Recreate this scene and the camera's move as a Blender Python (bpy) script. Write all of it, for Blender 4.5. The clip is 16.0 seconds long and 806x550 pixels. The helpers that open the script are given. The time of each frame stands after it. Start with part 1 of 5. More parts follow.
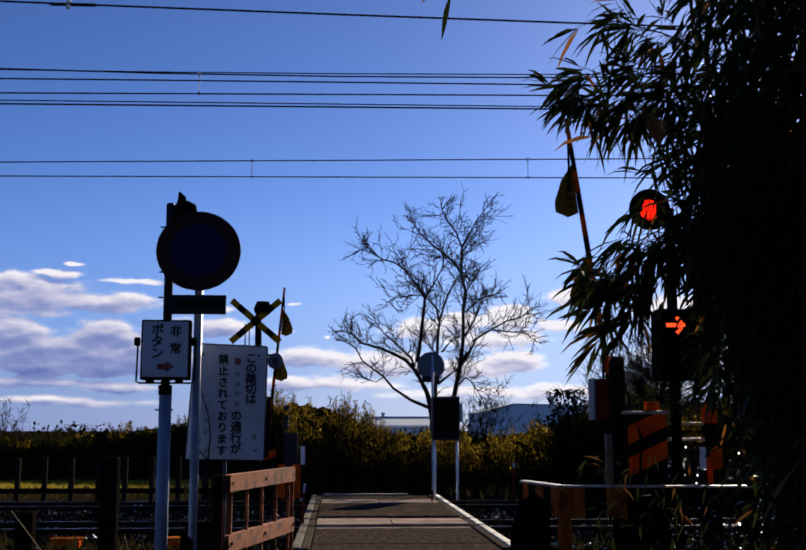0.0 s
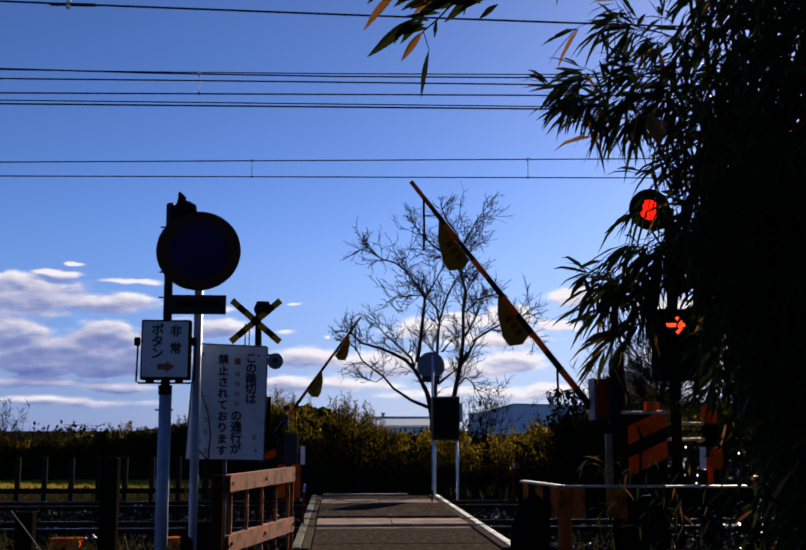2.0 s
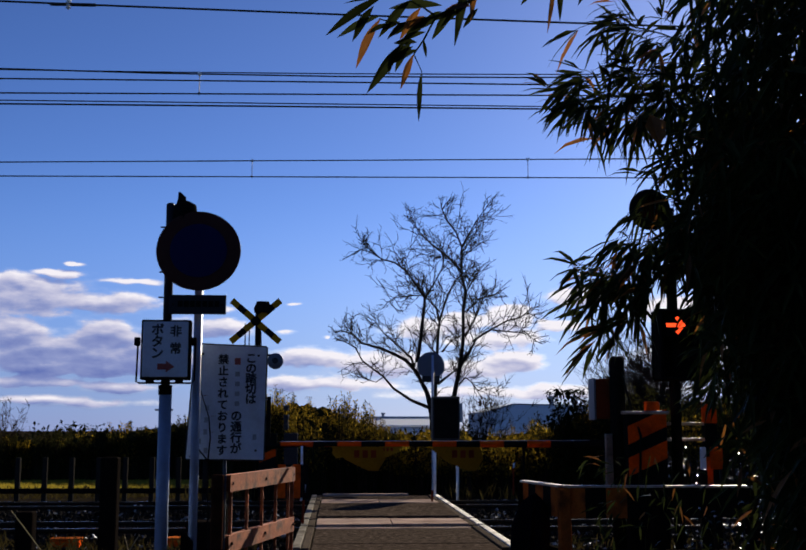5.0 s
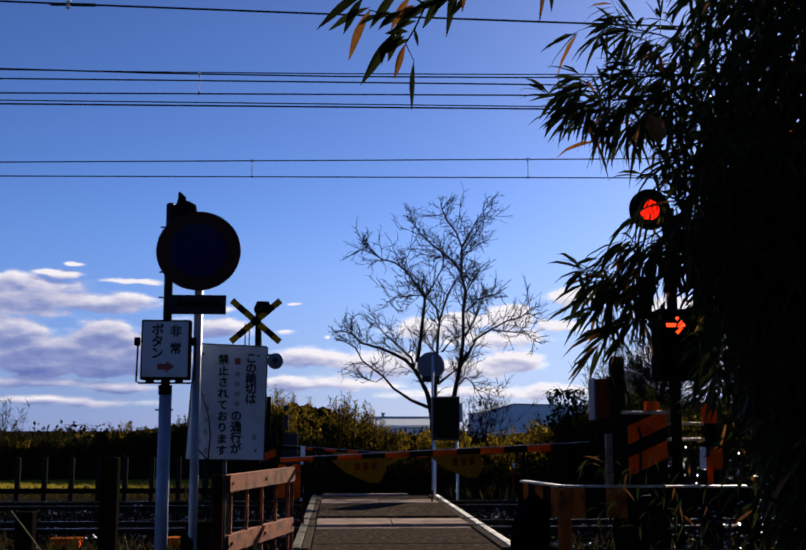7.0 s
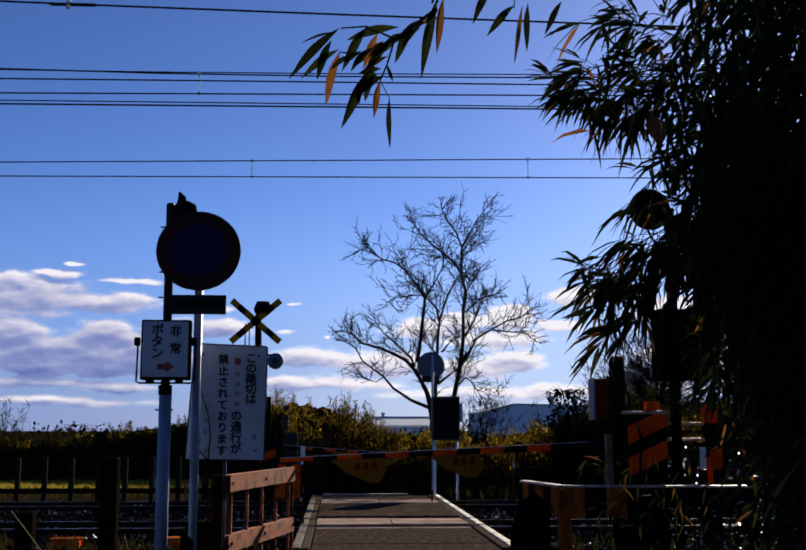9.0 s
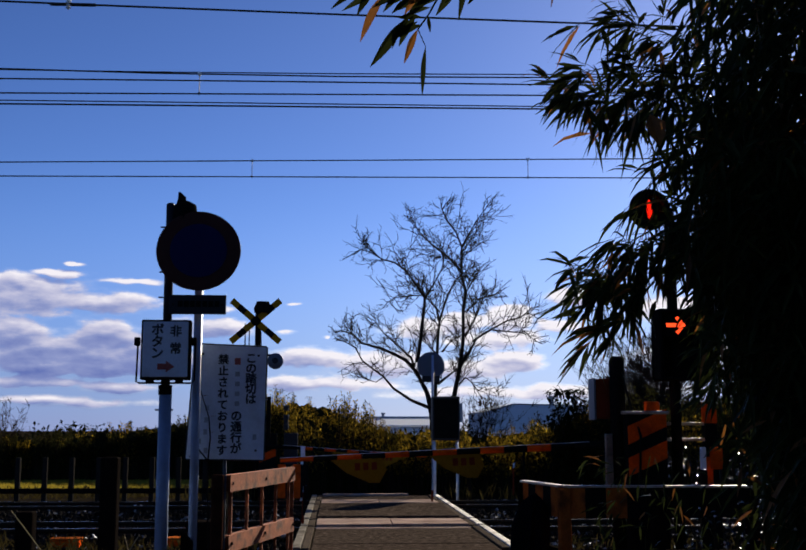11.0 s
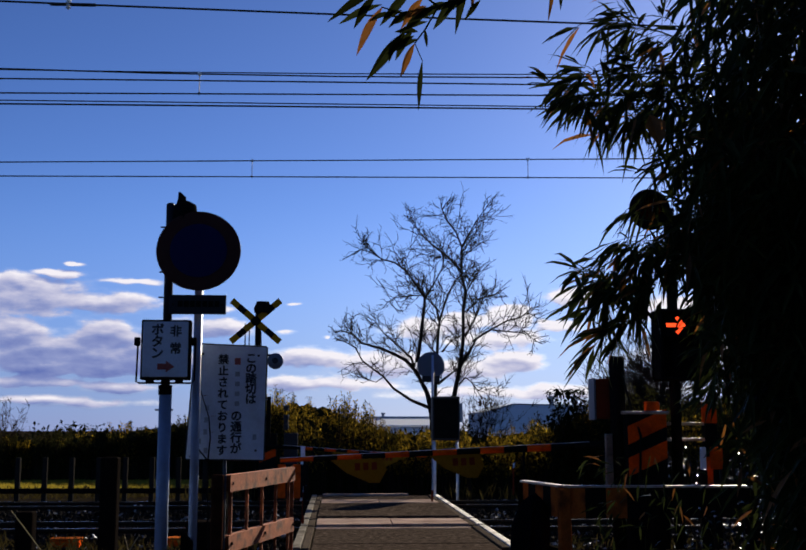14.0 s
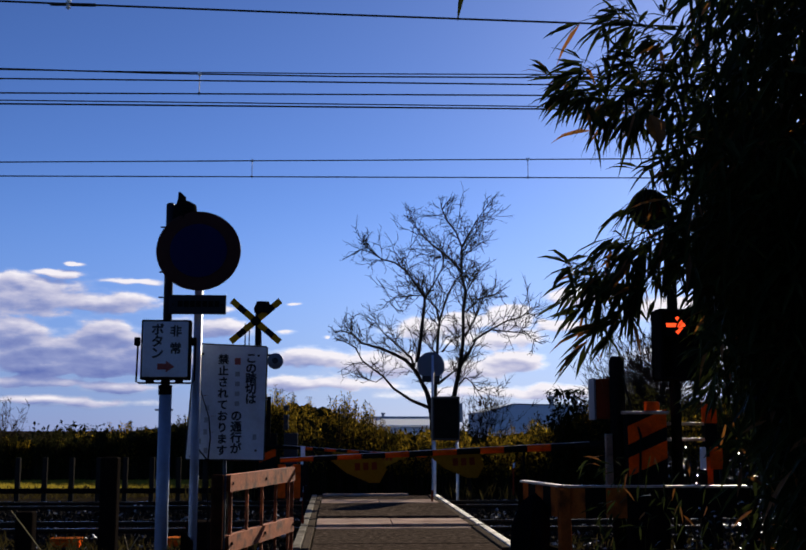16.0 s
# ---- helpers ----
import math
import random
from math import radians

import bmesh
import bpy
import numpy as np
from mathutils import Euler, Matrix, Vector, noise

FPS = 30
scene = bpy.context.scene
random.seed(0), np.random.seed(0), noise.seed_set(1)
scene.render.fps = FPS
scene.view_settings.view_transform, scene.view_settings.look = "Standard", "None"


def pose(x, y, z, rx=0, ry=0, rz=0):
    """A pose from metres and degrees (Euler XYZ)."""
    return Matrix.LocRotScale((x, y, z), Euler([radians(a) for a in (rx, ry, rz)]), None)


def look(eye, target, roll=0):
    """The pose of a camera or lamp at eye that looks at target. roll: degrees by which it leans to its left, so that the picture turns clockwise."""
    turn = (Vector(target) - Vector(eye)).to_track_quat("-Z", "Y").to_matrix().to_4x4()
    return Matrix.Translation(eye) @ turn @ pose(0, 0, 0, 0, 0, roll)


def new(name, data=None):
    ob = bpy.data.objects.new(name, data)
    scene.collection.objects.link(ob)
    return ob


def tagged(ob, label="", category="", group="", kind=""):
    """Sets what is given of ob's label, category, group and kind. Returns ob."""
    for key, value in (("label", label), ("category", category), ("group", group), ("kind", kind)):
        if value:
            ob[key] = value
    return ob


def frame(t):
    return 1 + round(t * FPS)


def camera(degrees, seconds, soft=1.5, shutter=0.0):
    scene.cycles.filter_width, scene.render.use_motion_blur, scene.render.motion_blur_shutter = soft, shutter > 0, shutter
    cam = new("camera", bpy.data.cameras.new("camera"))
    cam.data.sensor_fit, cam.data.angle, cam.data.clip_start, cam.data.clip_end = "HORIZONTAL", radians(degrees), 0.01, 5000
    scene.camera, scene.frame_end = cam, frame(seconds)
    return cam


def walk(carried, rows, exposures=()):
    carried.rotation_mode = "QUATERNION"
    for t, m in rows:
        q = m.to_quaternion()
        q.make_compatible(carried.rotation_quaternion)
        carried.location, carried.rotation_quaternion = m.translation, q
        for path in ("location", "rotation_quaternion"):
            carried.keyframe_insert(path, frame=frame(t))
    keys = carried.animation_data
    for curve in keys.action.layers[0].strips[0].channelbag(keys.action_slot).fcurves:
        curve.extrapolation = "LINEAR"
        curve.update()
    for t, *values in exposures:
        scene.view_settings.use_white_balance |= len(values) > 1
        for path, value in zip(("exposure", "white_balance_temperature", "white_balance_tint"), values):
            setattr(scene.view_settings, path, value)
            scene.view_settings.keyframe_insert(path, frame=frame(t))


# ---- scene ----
cam = camera(41.0, 16.0, soft=1.8)
EYE = pose(0, 0, 1.2, 98.21, 0, -3.45)
walk(cam, [(0, EYE), (16, EYE)], exposures=[(0, 0.58), (16, 0.58)])

# ---- world and sun ----
SUN_AZ, SUN_EL = 26.0, 23.0          # degrees right of the road's axis, above the horizon
world = bpy.data.worlds.new("world")
scene.world = world
world.use_nodes = True
wn, wl = world.node_tree.nodes, world.node_tree.links
sky = wn.new("ShaderNodeTexSky")
sky.sky_type, sky.sun_disc = "NISHITA", False
sky.sun_elevation, sky.sun_rotation = radians(SUN_EL), radians(SUN_AZ)
sky.altitude, sky.air_density, sky.dust_density, sky.ozone_density = 1500, 0.9, 0.6, 4.0
tone = wn.new("ShaderNodeVectorMath")          # a deep, clear winter blue
tone.operation = "MULTIPLY"
tone.inputs[1].default_value = (0.595, 0.59, 0.705)
deep = wn.new("ShaderNodeGamma")
deep.inputs[1].default_value = 1.35
wl.new(sky.outputs[0], deep.inputs[0])
wl.new(deep.outputs[0], tone.inputs[0])
wl.new(tone.outputs[0], wn["Background"].inputs[0])
wn["Background"].inputs[1].default_value = 0.05
sun_data = bpy.data.lights.new("sun", "SUN")
sun_data.energy, sun_data.angle, sun_data.color = 5.0, radians(0.5), (1.0, 0.89, 0.7)
sun = new("sun", sun_data)
a, e = radians(SUN_AZ), radians(SUN_EL)
toward = Vector((math.sin(a) * math.cos(e), math.cos(a) * math.cos(e), math.sin(e)))
sun.matrix_basis = look(tuple(toward * 40), (0, 0, 0))

# ---- materials ----
MATS = {}


def mat(name, color, rough=0.7, vary=0.25, scale=6.0, bump=0.15, metal=0.0, translucent=0.0, dirt=None, island=0.0, spec=0.5, stretch=None):
    """A painted or natural surface: two scales of variation, relief, optional dirt colour and light through leaves."""
    if name in MATS:
        return MATS[name]
    m = bpy.data.materials.new(name)
    m.use_nodes = True
    n, l = m.node_tree.nodes, m.node_tree.links
    b = n["Principled BSDF"]
    co = n.new("ShaderNodeTexCoord")
    src = co.outputs["Object"]
    if stretch:
        mp = n.new("ShaderNodeMapping")
        mp.inputs["Scale"].default_value = stretch
        l.new(src, mp.inputs["Vector"])
        src = mp.outputs[0]
    big, fine = n.new("ShaderNodeTexNoise"), n.new("ShaderNodeTexNoise")
    big.inputs["Scale"].default_value, big.inputs["Detail"].default_value = scale, 4
    fine.inputs["Scale"].default_value, fine.inputs["Detail"].default_value = scale * 9, 5
    for t in (big, fine):
        l.new(src, t.inputs["Vector"])
    add = n.new("ShaderNodeMath")
    add.operation = "ADD"
    l.new(big.outputs[0], add.inputs[0]), l.new(fine.outputs[0], add.inputs[1])
    val = n.new("ShaderNodeMapRange")
    val.inputs[1].default_value, val.inputs[2].default_value = 0.6, 1.4
    val.inputs[3].default_value, val.inputs[4].default_value = 1 - vary, 1 + vary
    l.new(add.outputs[0], val.inputs[0])
    fac = val.outputs[0]
    info = n.new("ShaderNodeObjectInfo")
    geo = n.new("ShaderNodeNewGeometry")
    rnd = n.new("ShaderNodeMapRange")
    k = island if island else 0.12
    rnd.inputs[3].default_value, rnd.inputs[4].default_value = 1 - k, 1 + k
    l.new(geo.outputs["Random Per Island"] if island else info.outputs["Random"], rnd.inputs[0])
    mul = n.new("ShaderNodeMath")
    mul.operation = "MULTIPLY"
    l.new(fac, mul.inputs[0]), l.new(rnd.outputs[0], mul.inputs[1])
    tint = n.new("ShaderNodeVectorMath")
    tint.operation = "SCALE"
    l.new(mul.outputs[0], tint.inputs["Scale"])
    if dirt:
        mask = n.new("ShaderNodeValToRGB")
        mask.color_ramp.elements[0].position, mask.color_ramp.elements[1].position = 0.48, 0.66
        mask.color_ramp.elements[0].color, mask.color_ramp.elements[1].color = (*color, 1), (*dirt, 1)
        blot = n.new("ShaderNodeTexNoise")
        blot.inputs["Scale"].default_value, blot.inputs["Detail"].default_value = scale * 0.8, 7
        l.new(src, blot.inputs["Vector"]), l.new(blot.outputs[0], mask.inputs[0])
        l.new(mask.outputs[0], tint.inputs[0])
    else:
        tint.inputs[0].default_value = color
    l.new(tint.outputs[0], b.inputs["Base Color"])
    b.inputs["Roughness"].default_value, b.inputs["Metallic"].default_value = rough, metal
    b.inputs["Specular IOR Level"].default_value = spec
    if spec <= 0.1:                 # earth, bark, dust: no sheen at low angles
        b.inputs["IOR"].default_value = 1.02
    if bump:
        bp = n.new("ShaderNodeBump")
        bp.inputs["Strength"].default_value, bp.inputs["Distance"].default_value = bump, 0.01
        l.new(add.outputs[0], bp.inputs["Height"]), l.new(bp.outputs[0], b.inputs["Normal"])
    if translucent:
        tr, mix = n.new("ShaderNodeBsdfTranslucent"), n.new("ShaderNodeMixShader")
        mix.inputs[0].default_value = translucent
        l.new(tint.outputs[0], tr.inputs[0])
        l.new(b.outputs[0], mix.inputs[1]), l.new(tr.outputs[0], mix.inputs[2])
        l.new(mix.outputs[0], n["Material Output"].inputs[0])
    MATS[name] = m
    return m


def glow(name, color, strength):
    if name in MATS:
        return MATS[name]
    m = bpy.data.materials.new(name)
    m.use_nodes = True
    b = m.node_tree.nodes["Principled BSDF"]
    b.inputs["Base Color"].default_value = (*color, 1)
    b.inputs["Emission Color"].default_value, b.inputs["Emission Strength"].default_value = (*color, 1), strength
    MATS[name] = m
    return m


ASPHALT = mat("asphalt", (0.04, 0.03, 0.024), 0.9, 0.95, 17, 0.15, dirt=(0.09, 0.068, 0.053), spec=0.08)
CONCRETE = mat("concrete_panel", (0.32, 0.235, 0.195), 0.9, 0.28, 3, 0.3, dirt=(0.2, 0.14, 0.115), spec=0.1)
EDGE = mat("edge_concrete", (0.62, 0.58, 0.52), 0.8, 0.25, 4, 0.3, dirt=(0.22, 0.19, 0.15), spec=0.2)
GREYEDGE = mat("grey_edge_concrete", (0.2, 0.18, 0.155), 0.85, 0.35, 4, 0.4, dirt=(0.09, 0.08, 0.065), spec=0.1)
TIMBER = mat("worn_timber", (0.075, 0.06, 0.048), 0.9, 0.4, 5, 0.5, spec=0.08, stretch=(8, 0.8, 8))
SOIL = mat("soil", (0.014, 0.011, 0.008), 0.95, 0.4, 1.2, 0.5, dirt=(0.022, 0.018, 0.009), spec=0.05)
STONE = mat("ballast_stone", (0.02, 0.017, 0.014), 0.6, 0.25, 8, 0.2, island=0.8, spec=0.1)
GLINTSTONE = mat("glint_ballast_stone", (0.28, 0.26, 0.24), 0.5, 0.25, 8, 0.2, island=0.4)
STEEL = mat("rail_steel", (0.025, 0.018, 0.014), 0.7, 0.3, 9, 0.2, spec=0.1)
SHINE = mat("rail_head", (0.27, 0.27, 0.28), 0.25, 0.1, 9, 0.05, metal=1.0)
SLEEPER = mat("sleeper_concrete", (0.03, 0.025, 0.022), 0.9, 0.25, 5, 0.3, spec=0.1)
GREYPOLE = mat("painted_pole", (0.3, 0.38, 0.55), 0.45, 0.12, 4, 0.05, dirt=(0.25, 0.3, 0.4))
WHITE = mat("white_paint", (0.72, 0.76, 0.84), 0.5, 0.1, 5, 0.05, dirt=(0.58, 0.6, 0.66))
BLACK = mat("black_paint", (0.009, 0.009, 0.009), 0.7, 0.25, 8, 0.08, spec=0.1)
INK = mat("faded_ink", (0.03, 0.03, 0.035), 0.7, 0.3, 20, 0.0, dirt=(0.12, 0.12, 0.13))
WORNINK = mat("worn_ink", (0.015, 0.015, 0.022), 0.7, 0.2, 12, 0.0, dirt=(0.34, 0.36, 0.42))
PALEINK = mat("bleached_ink", (0.42, 0.44, 0.48), 0.7, 0.2, 20, 0.0)
REDINK = mat("faded_red_ink", (0.45, 0.1, 0.08), 0.7, 0.3, 20, 0.0)
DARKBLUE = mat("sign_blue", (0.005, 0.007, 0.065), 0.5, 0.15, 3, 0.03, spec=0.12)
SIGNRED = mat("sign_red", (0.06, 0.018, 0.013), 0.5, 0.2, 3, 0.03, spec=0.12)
SIGNBACK = mat("sign_back_grey", (0.06, 0.075, 0.11), 0.5, 0.15, 3, 0.05)
PLATE = mat("dark_plate", (0.018, 0.021, 0.026), 0.55, 0.2, 5, 0.05, spec=0.2)
RUST = mat("rust_brown_paint", (0.27, 0.07, 0.024), 0.8, 0.55, 9, 0.5, dirt=(0.09, 0.032, 0.016), spec=0.15)
# Pale base stands in for lit tops and glints; rusty blotches are wear.
LITTOP = mat("lit_weathered_top", (0.55, 0.46, 0.38), 0.4, 0.35, 9, 0.4, dirt=(0.25, 0.13, 0.08))
YELLOW = mat("hazard_yellow", (0.34, 0.155, 0.008), 0.6, 0.2, 6, 0.08, dirt=(0.42, 0.2, 0.015), spec=0.08)
ORANGE = mat("hazard_orange", (0.74, 0.082, 0.006), 0.7, 0.25, 6, 0.08, dirt=(0.42, 0.046, 0.007), spec=0.1)
DULLORANGE = mat("worn_orange", (0.42, 0.1, 0.02), 0.8, 0.35, 6, 0.2, dirt=(0.13, 0.04, 0.014), spec=0.1)
FLAG = mat("warning_flag", (0.2, 0.1, 0.008), 0.8, 0.2, 6, 0.1, translucent=0.03, spec=0.1)
REDPAINT = mat("dull_red_paint", (0.13, 0.025, 0.012), 0.7, 0.25, 6, 0.1, spec=0.1)
WIRE = mat("wire_metal", (0.025, 0.023, 0.022), 0.5, 0.2, 3, 0.0, metal=0.5, spec=0.2)
PORCELAIN = mat("insulator", (0.8, 0.8, 0.78), 0.15, 0.1, 5, 0.0)
BARK = mat("bark", (0.022, 0.017, 0.014), 0.9, 0.3, 12, 0.4, spec=0.05)
TWIG = mat("twig_bark", (0.025, 0.018, 0.014), 0.9, 0.3, 12, 0.0, spec=0.05)
LEAF = mat("bamboo_leaf", (0.03, 0.038, 0.011), 0.3, 0.25, 5, 0.0, translucent=0.17, island=0.45, spec=0.3)
LEAF.node_tree.nodes["Principled BSDF"].inputs["IOR"].default_value = 1.14
GLOSSLEAF = mat("glossy_bamboo_leaf", (0.03, 0.038, 0.011), 0.16, 0.25, 5, 0.0, island=0.45, spec=0.6)
DRYLEAF = mat("withered_bamboo_leaf", (0.2, 0.08, 0.018), 0.6, 0.3, 5, 0.0, translucent=0.3, island=0.4)
CULM = mat("bamboo_culm", (0.04, 0.045, 0.015), 0.6, 0.25, 5, 0.05, spec=0.15)
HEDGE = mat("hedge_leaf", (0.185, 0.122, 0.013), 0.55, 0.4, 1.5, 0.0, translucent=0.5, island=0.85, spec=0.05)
HEDGESHADE = mat("shaded_hedge_leaf", (0.03, 0.028, 0.008), 0.6, 0.4, 1.5, 0.0, translucent=0.35, island=0.8, spec=0.05)
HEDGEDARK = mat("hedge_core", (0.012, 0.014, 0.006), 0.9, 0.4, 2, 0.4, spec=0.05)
GRASS = mat("lit_grass", (0.3, 0.23, 0.03), 0.85, 0.25, 0.8, 0.2, translucent=0.35, island=0.3, spec=0.1)
WEED = mat("dry_weeds", (0.045, 0.035, 0.012), 0.8, 0.3, 4, 0.0, translucent=0.25, island=0.5, spec=0.05)
WALLPALE = mat("pale_cladding", (0.6, 0.66, 0.78), 0.6, 0.08, 0.3, 0.05)
ROOFPALE = mat("pale_sheet_roof", (0.55, 0.58, 0.62), 0.45, 0.1, 0.5, 0.05)
ROOFDARK = mat("grey_sheet_roof", (0.2, 0.22, 0.26), 0.5, 0.1, 0.5, 0.05)
FENCEPOST = mat("grey_fence_post", (0.022, 0.02, 0.018), 0.9, 0.3, 6, 0.2, spec=0.1)
OLDWOOD = mat("old_sleeper_wood", (0.009, 0.007, 0.006), 0.9, 0.35, 8, 0.4, stretch=(6, 6, 0.6), spec=0.08)
LENS = mat("dark_red_lens", (0.06, 0.006, 0.005), 0.2, 0.2, 5, 0.0)
LIT = glow("lit_red_lamp", (1.0, 0.014, 0.004), 1.1)
LITARROW = glow("lit_red_arrow", (1.0, 0.07, 0.015), 1.2)


# ---- mesh helpers ----
class Geo:
    """Collects vertices and faces of one mesh."""

    def __init__(self):
        self.v, self.f = [], []

    def add(self, verts, faces):
        k = len(self.v)
        self.v.extend(verts)
        self.f.extend([tuple(i + k for i in q) for q in faces])
        return self

    def box(self, x0, x1, y0, y1, z0, z1, c=0.0):
        """A box whose edges are chamfered by c."""
        bm = bmesh.new()
        bmesh.ops.create_cube(bm, size=1)
        for q in bm.verts:
            q.co = Vector(((x0 + x1) / 2 + q.co.x * (x1 - x0), (y0 + y1) / 2 + q.co.y * (y1 - y0), (z0 + z1) / 2 + q.co.z * (z1 - z0)))
        if c:
            bmesh.ops.bevel(bm, geom=bm.edges[:], offset=c, segments=2, affect="EDGES", profile=0.5)
        bm.verts.index_update()
        self.add([tuple(q.co) for q in bm.verts], [[q.index for q in g.verts] for g in bm.faces])
        bm.free()
        return self

    def tube(self, pts, radii, sides=6, caps=True):
        pts = [Vector(p) for p in pts]
        if not hasattr(radii, "__len__"):
            radii = [radii] * len(pts)
        verts, faces = [], []
        for i, p in enumerate(pts):
            d = (pts[min(i + 1, len(pts) - 1)] - pts[max(i - 1, 0)]).normalized()
            u = d.cross(Vector((0.31, 0.83, 0.11) if abs(d.z) > 0.8 else (0, 0, 1))).normalized()
            w = d.cross(u)
            for j in range(sides):
                g = 2 * math.pi * j / sides
                verts.append(tuple(p + (u * math.cos(g) + w * math.sin(g)) * radii[i]))
        for i in range(len(pts) - 1):
            for j in range(sides):
                faces.append((i * sides + j, i * sides + (j + 1) % sides, (i + 1) * sides + (j + 1) % sides, (i + 1) * sides + j))
        if caps:
            faces.append(tuple(reversed(range(sides))))
            faces.append(tuple(range((len(pts) - 1) * sides, len(pts) * sides)))
        return self.add(verts, faces)

    def disc(self, c, r, depth, sides=48, rx=1.0, dome=0.0):
        """A round plate that faces the road's near end (-y), thickness depth, its rim rounded."""
        prof = [(0.0, -depth / 2 - dome), (0.6, -depth / 2 - dome * 0.6), (0.985, -depth / 2), (1.0, -depth / 4), (1.0, depth / 4), (0.985, depth / 2), (0.0, depth / 2)]
        verts, faces = [], []
        for q, y in prof:
            for j in range(sides):
                g = 2 * math.pi * j / sides
                verts.append((c[0] + math.cos(g) * r * q * rx, c[1] + y, c[2] + math.sin(g) * r * q))
        for i in range(len(prof) - 1):
            for j in range(sides):
                faces.append((i * sides + j, i * sides + (j + 1) % sides, (i + 1) * sides + (j + 1) % sides, (i + 1) * sides + j))
        return self.add(verts, faces)

    def slab(self, outline, y0, y1):
        """An outline of (x, z) points given a thickness from y0 to y1."""
        n = len(outline)
        verts = [(x, y0, z) for x, z in outline] + [(x, y1, z) for x, z in outline]
        faces = [tuple(range(n)), tuple(range(2 * n - 1, n - 1, -1))]
        faces += [(i, i + n, (i + 1) % n + n, (i + 1) % n) for i in range(n)]
        return self.add(verts, faces)

    def leaf(self, p, d, length, width, up=Vector((0, 0, 1)), droop=0.25):
        """A lance-shaped leaf from p along d, folded a little along its middle and drooping to its tip."""
        d = d.normalized()
        s = d.cross(up)
        s = s.normalized() if s.length > 0.05 else Vector((1, 0, 0))
        nrm = s.cross(d)
        mid = p + d * length * 0.35
        late = p + d * length * 0.72 - Vector((0, 0, droop * length * 0.3))
        tip = p + d * length - Vector((0, 0, droop * length))
        w = width / 2
        fold = nrm * w * 0.35
        verts = [p, mid + s * w + fold, mid, mid - s * w + fold, late + s * w * 0.7 + fold * 0.7, late, late - s * w * 0.7 + fold * 0.7, tip]
        return self.add([tuple(q) for q in verts], [(0, 1, 2), (0, 2, 3), (1, 4, 5, 2), (2, 5, 6, 3), (4, 7, 5), (5, 7, 6)])


def long_leaf(g, p, d, length, width, up, bend):
    """A leaf seen from near: a slender blade in nine steps, widest a third of the way, curving down to a fine tip."""
    d = d.normalized()
    s = d.cross(up)
    s = s.normalized() if s.length > 0.05 else Vector((1, 0, 0))
    nrm = s.cross(d)
    n, verts, faces = 9, [], []
    for i in range(n + 1):
        u = i / n
        w = width / 2 * (math.sin(math.pi * min(1.0, u / 0.66) / 2) if u < 0.33 * 2 else 1.0) * (1 - u ** 2.6) + 0.0006
        c = p + d * length * u - Vector((0, 0, bend * length * u * u)) + s * width * 0.12 * math.sin(u * 4)
        fold = nrm * w * 0.35
        verts += [tuple(c + s * w + fold), tuple(c), tuple(c - s * w + fold)]
    for i in range(n):
        a = 3 * i
        faces += [(a, a + 3, a + 4, a + 1), (a + 1, a + 4, a + 5, a + 2)]
    g.add(verts, faces)


def mesh_of(name, g, material, smooth=False):
    me = bpy.data.meshes.new(name)
    me.from_pydata(g.v, [], g.f)
    me.materials.append(material)
    me.update()
    if smooth:
        me.shade_smooth()
    return me


def part(name, g, material, parent=None, label="", smooth=False):
    ob = new(name, mesh_of(name, g, material, smooth))
    if parent is not None:
        ob.parent = parent
    if label:
        tagged(ob, label)
    return ob


def thing(name, x, y, z, label, category, group="", kind="", turn=0):
    ob = new(name)
    ob.empty_display_size = 0.1
    ob.matrix_basis = pose(x, y, z, 0, 0, turn)
    return tagged(ob, label, category, group, kind)


def lettering(text, x, y, z, size, material, parent, step=None, name="lettering", squeeze=1.0):
    """Characters set one below another, as raised paint that faces -y."""
    for i, ch in enumerate(text):
        if ch == " ":
            continue
        cu = bpy.data.curves.new(name, "FONT")
        cu.body, cu.size, cu.align_x, cu.bevel_depth, cu.bevel_resolution = ch, size, "CENTER", size * 0.034, 0
        tmp = bpy.data.objects.new("tmp", cu)
        scene.collection.objects.link(tmp)
        bpy.context.view_layer.update()
        me = bpy.data.meshes.new_from_object(tmp.evaluated_get(bpy.context.evaluated_depsgraph_get()))
        bpy.data.objects.remove(tmp)
        me.materials.clear()
        me.materials.append(material)
        ob = new(name, me)
        ob.parent = parent
        ob.matrix_basis = pose(x, y, z - i * (step or size * 1.05), 90, 0, 0) @ Matrix.Diagonal((squeeze, 1, 1, 1))


def arrow_outline(x, z, w, h, shaft=0.36):
    """An arrow that points to +x, centred at (x, z)."""
    return [(x - w / 2, z - h * shaft / 2), (x, z - h * shaft / 2), (x, z - h / 2), (x + w / 2, z), (x, z + h / 2), (x, z + h * shaft / 2), (x - w / 2, z + h * shaft / 2)]


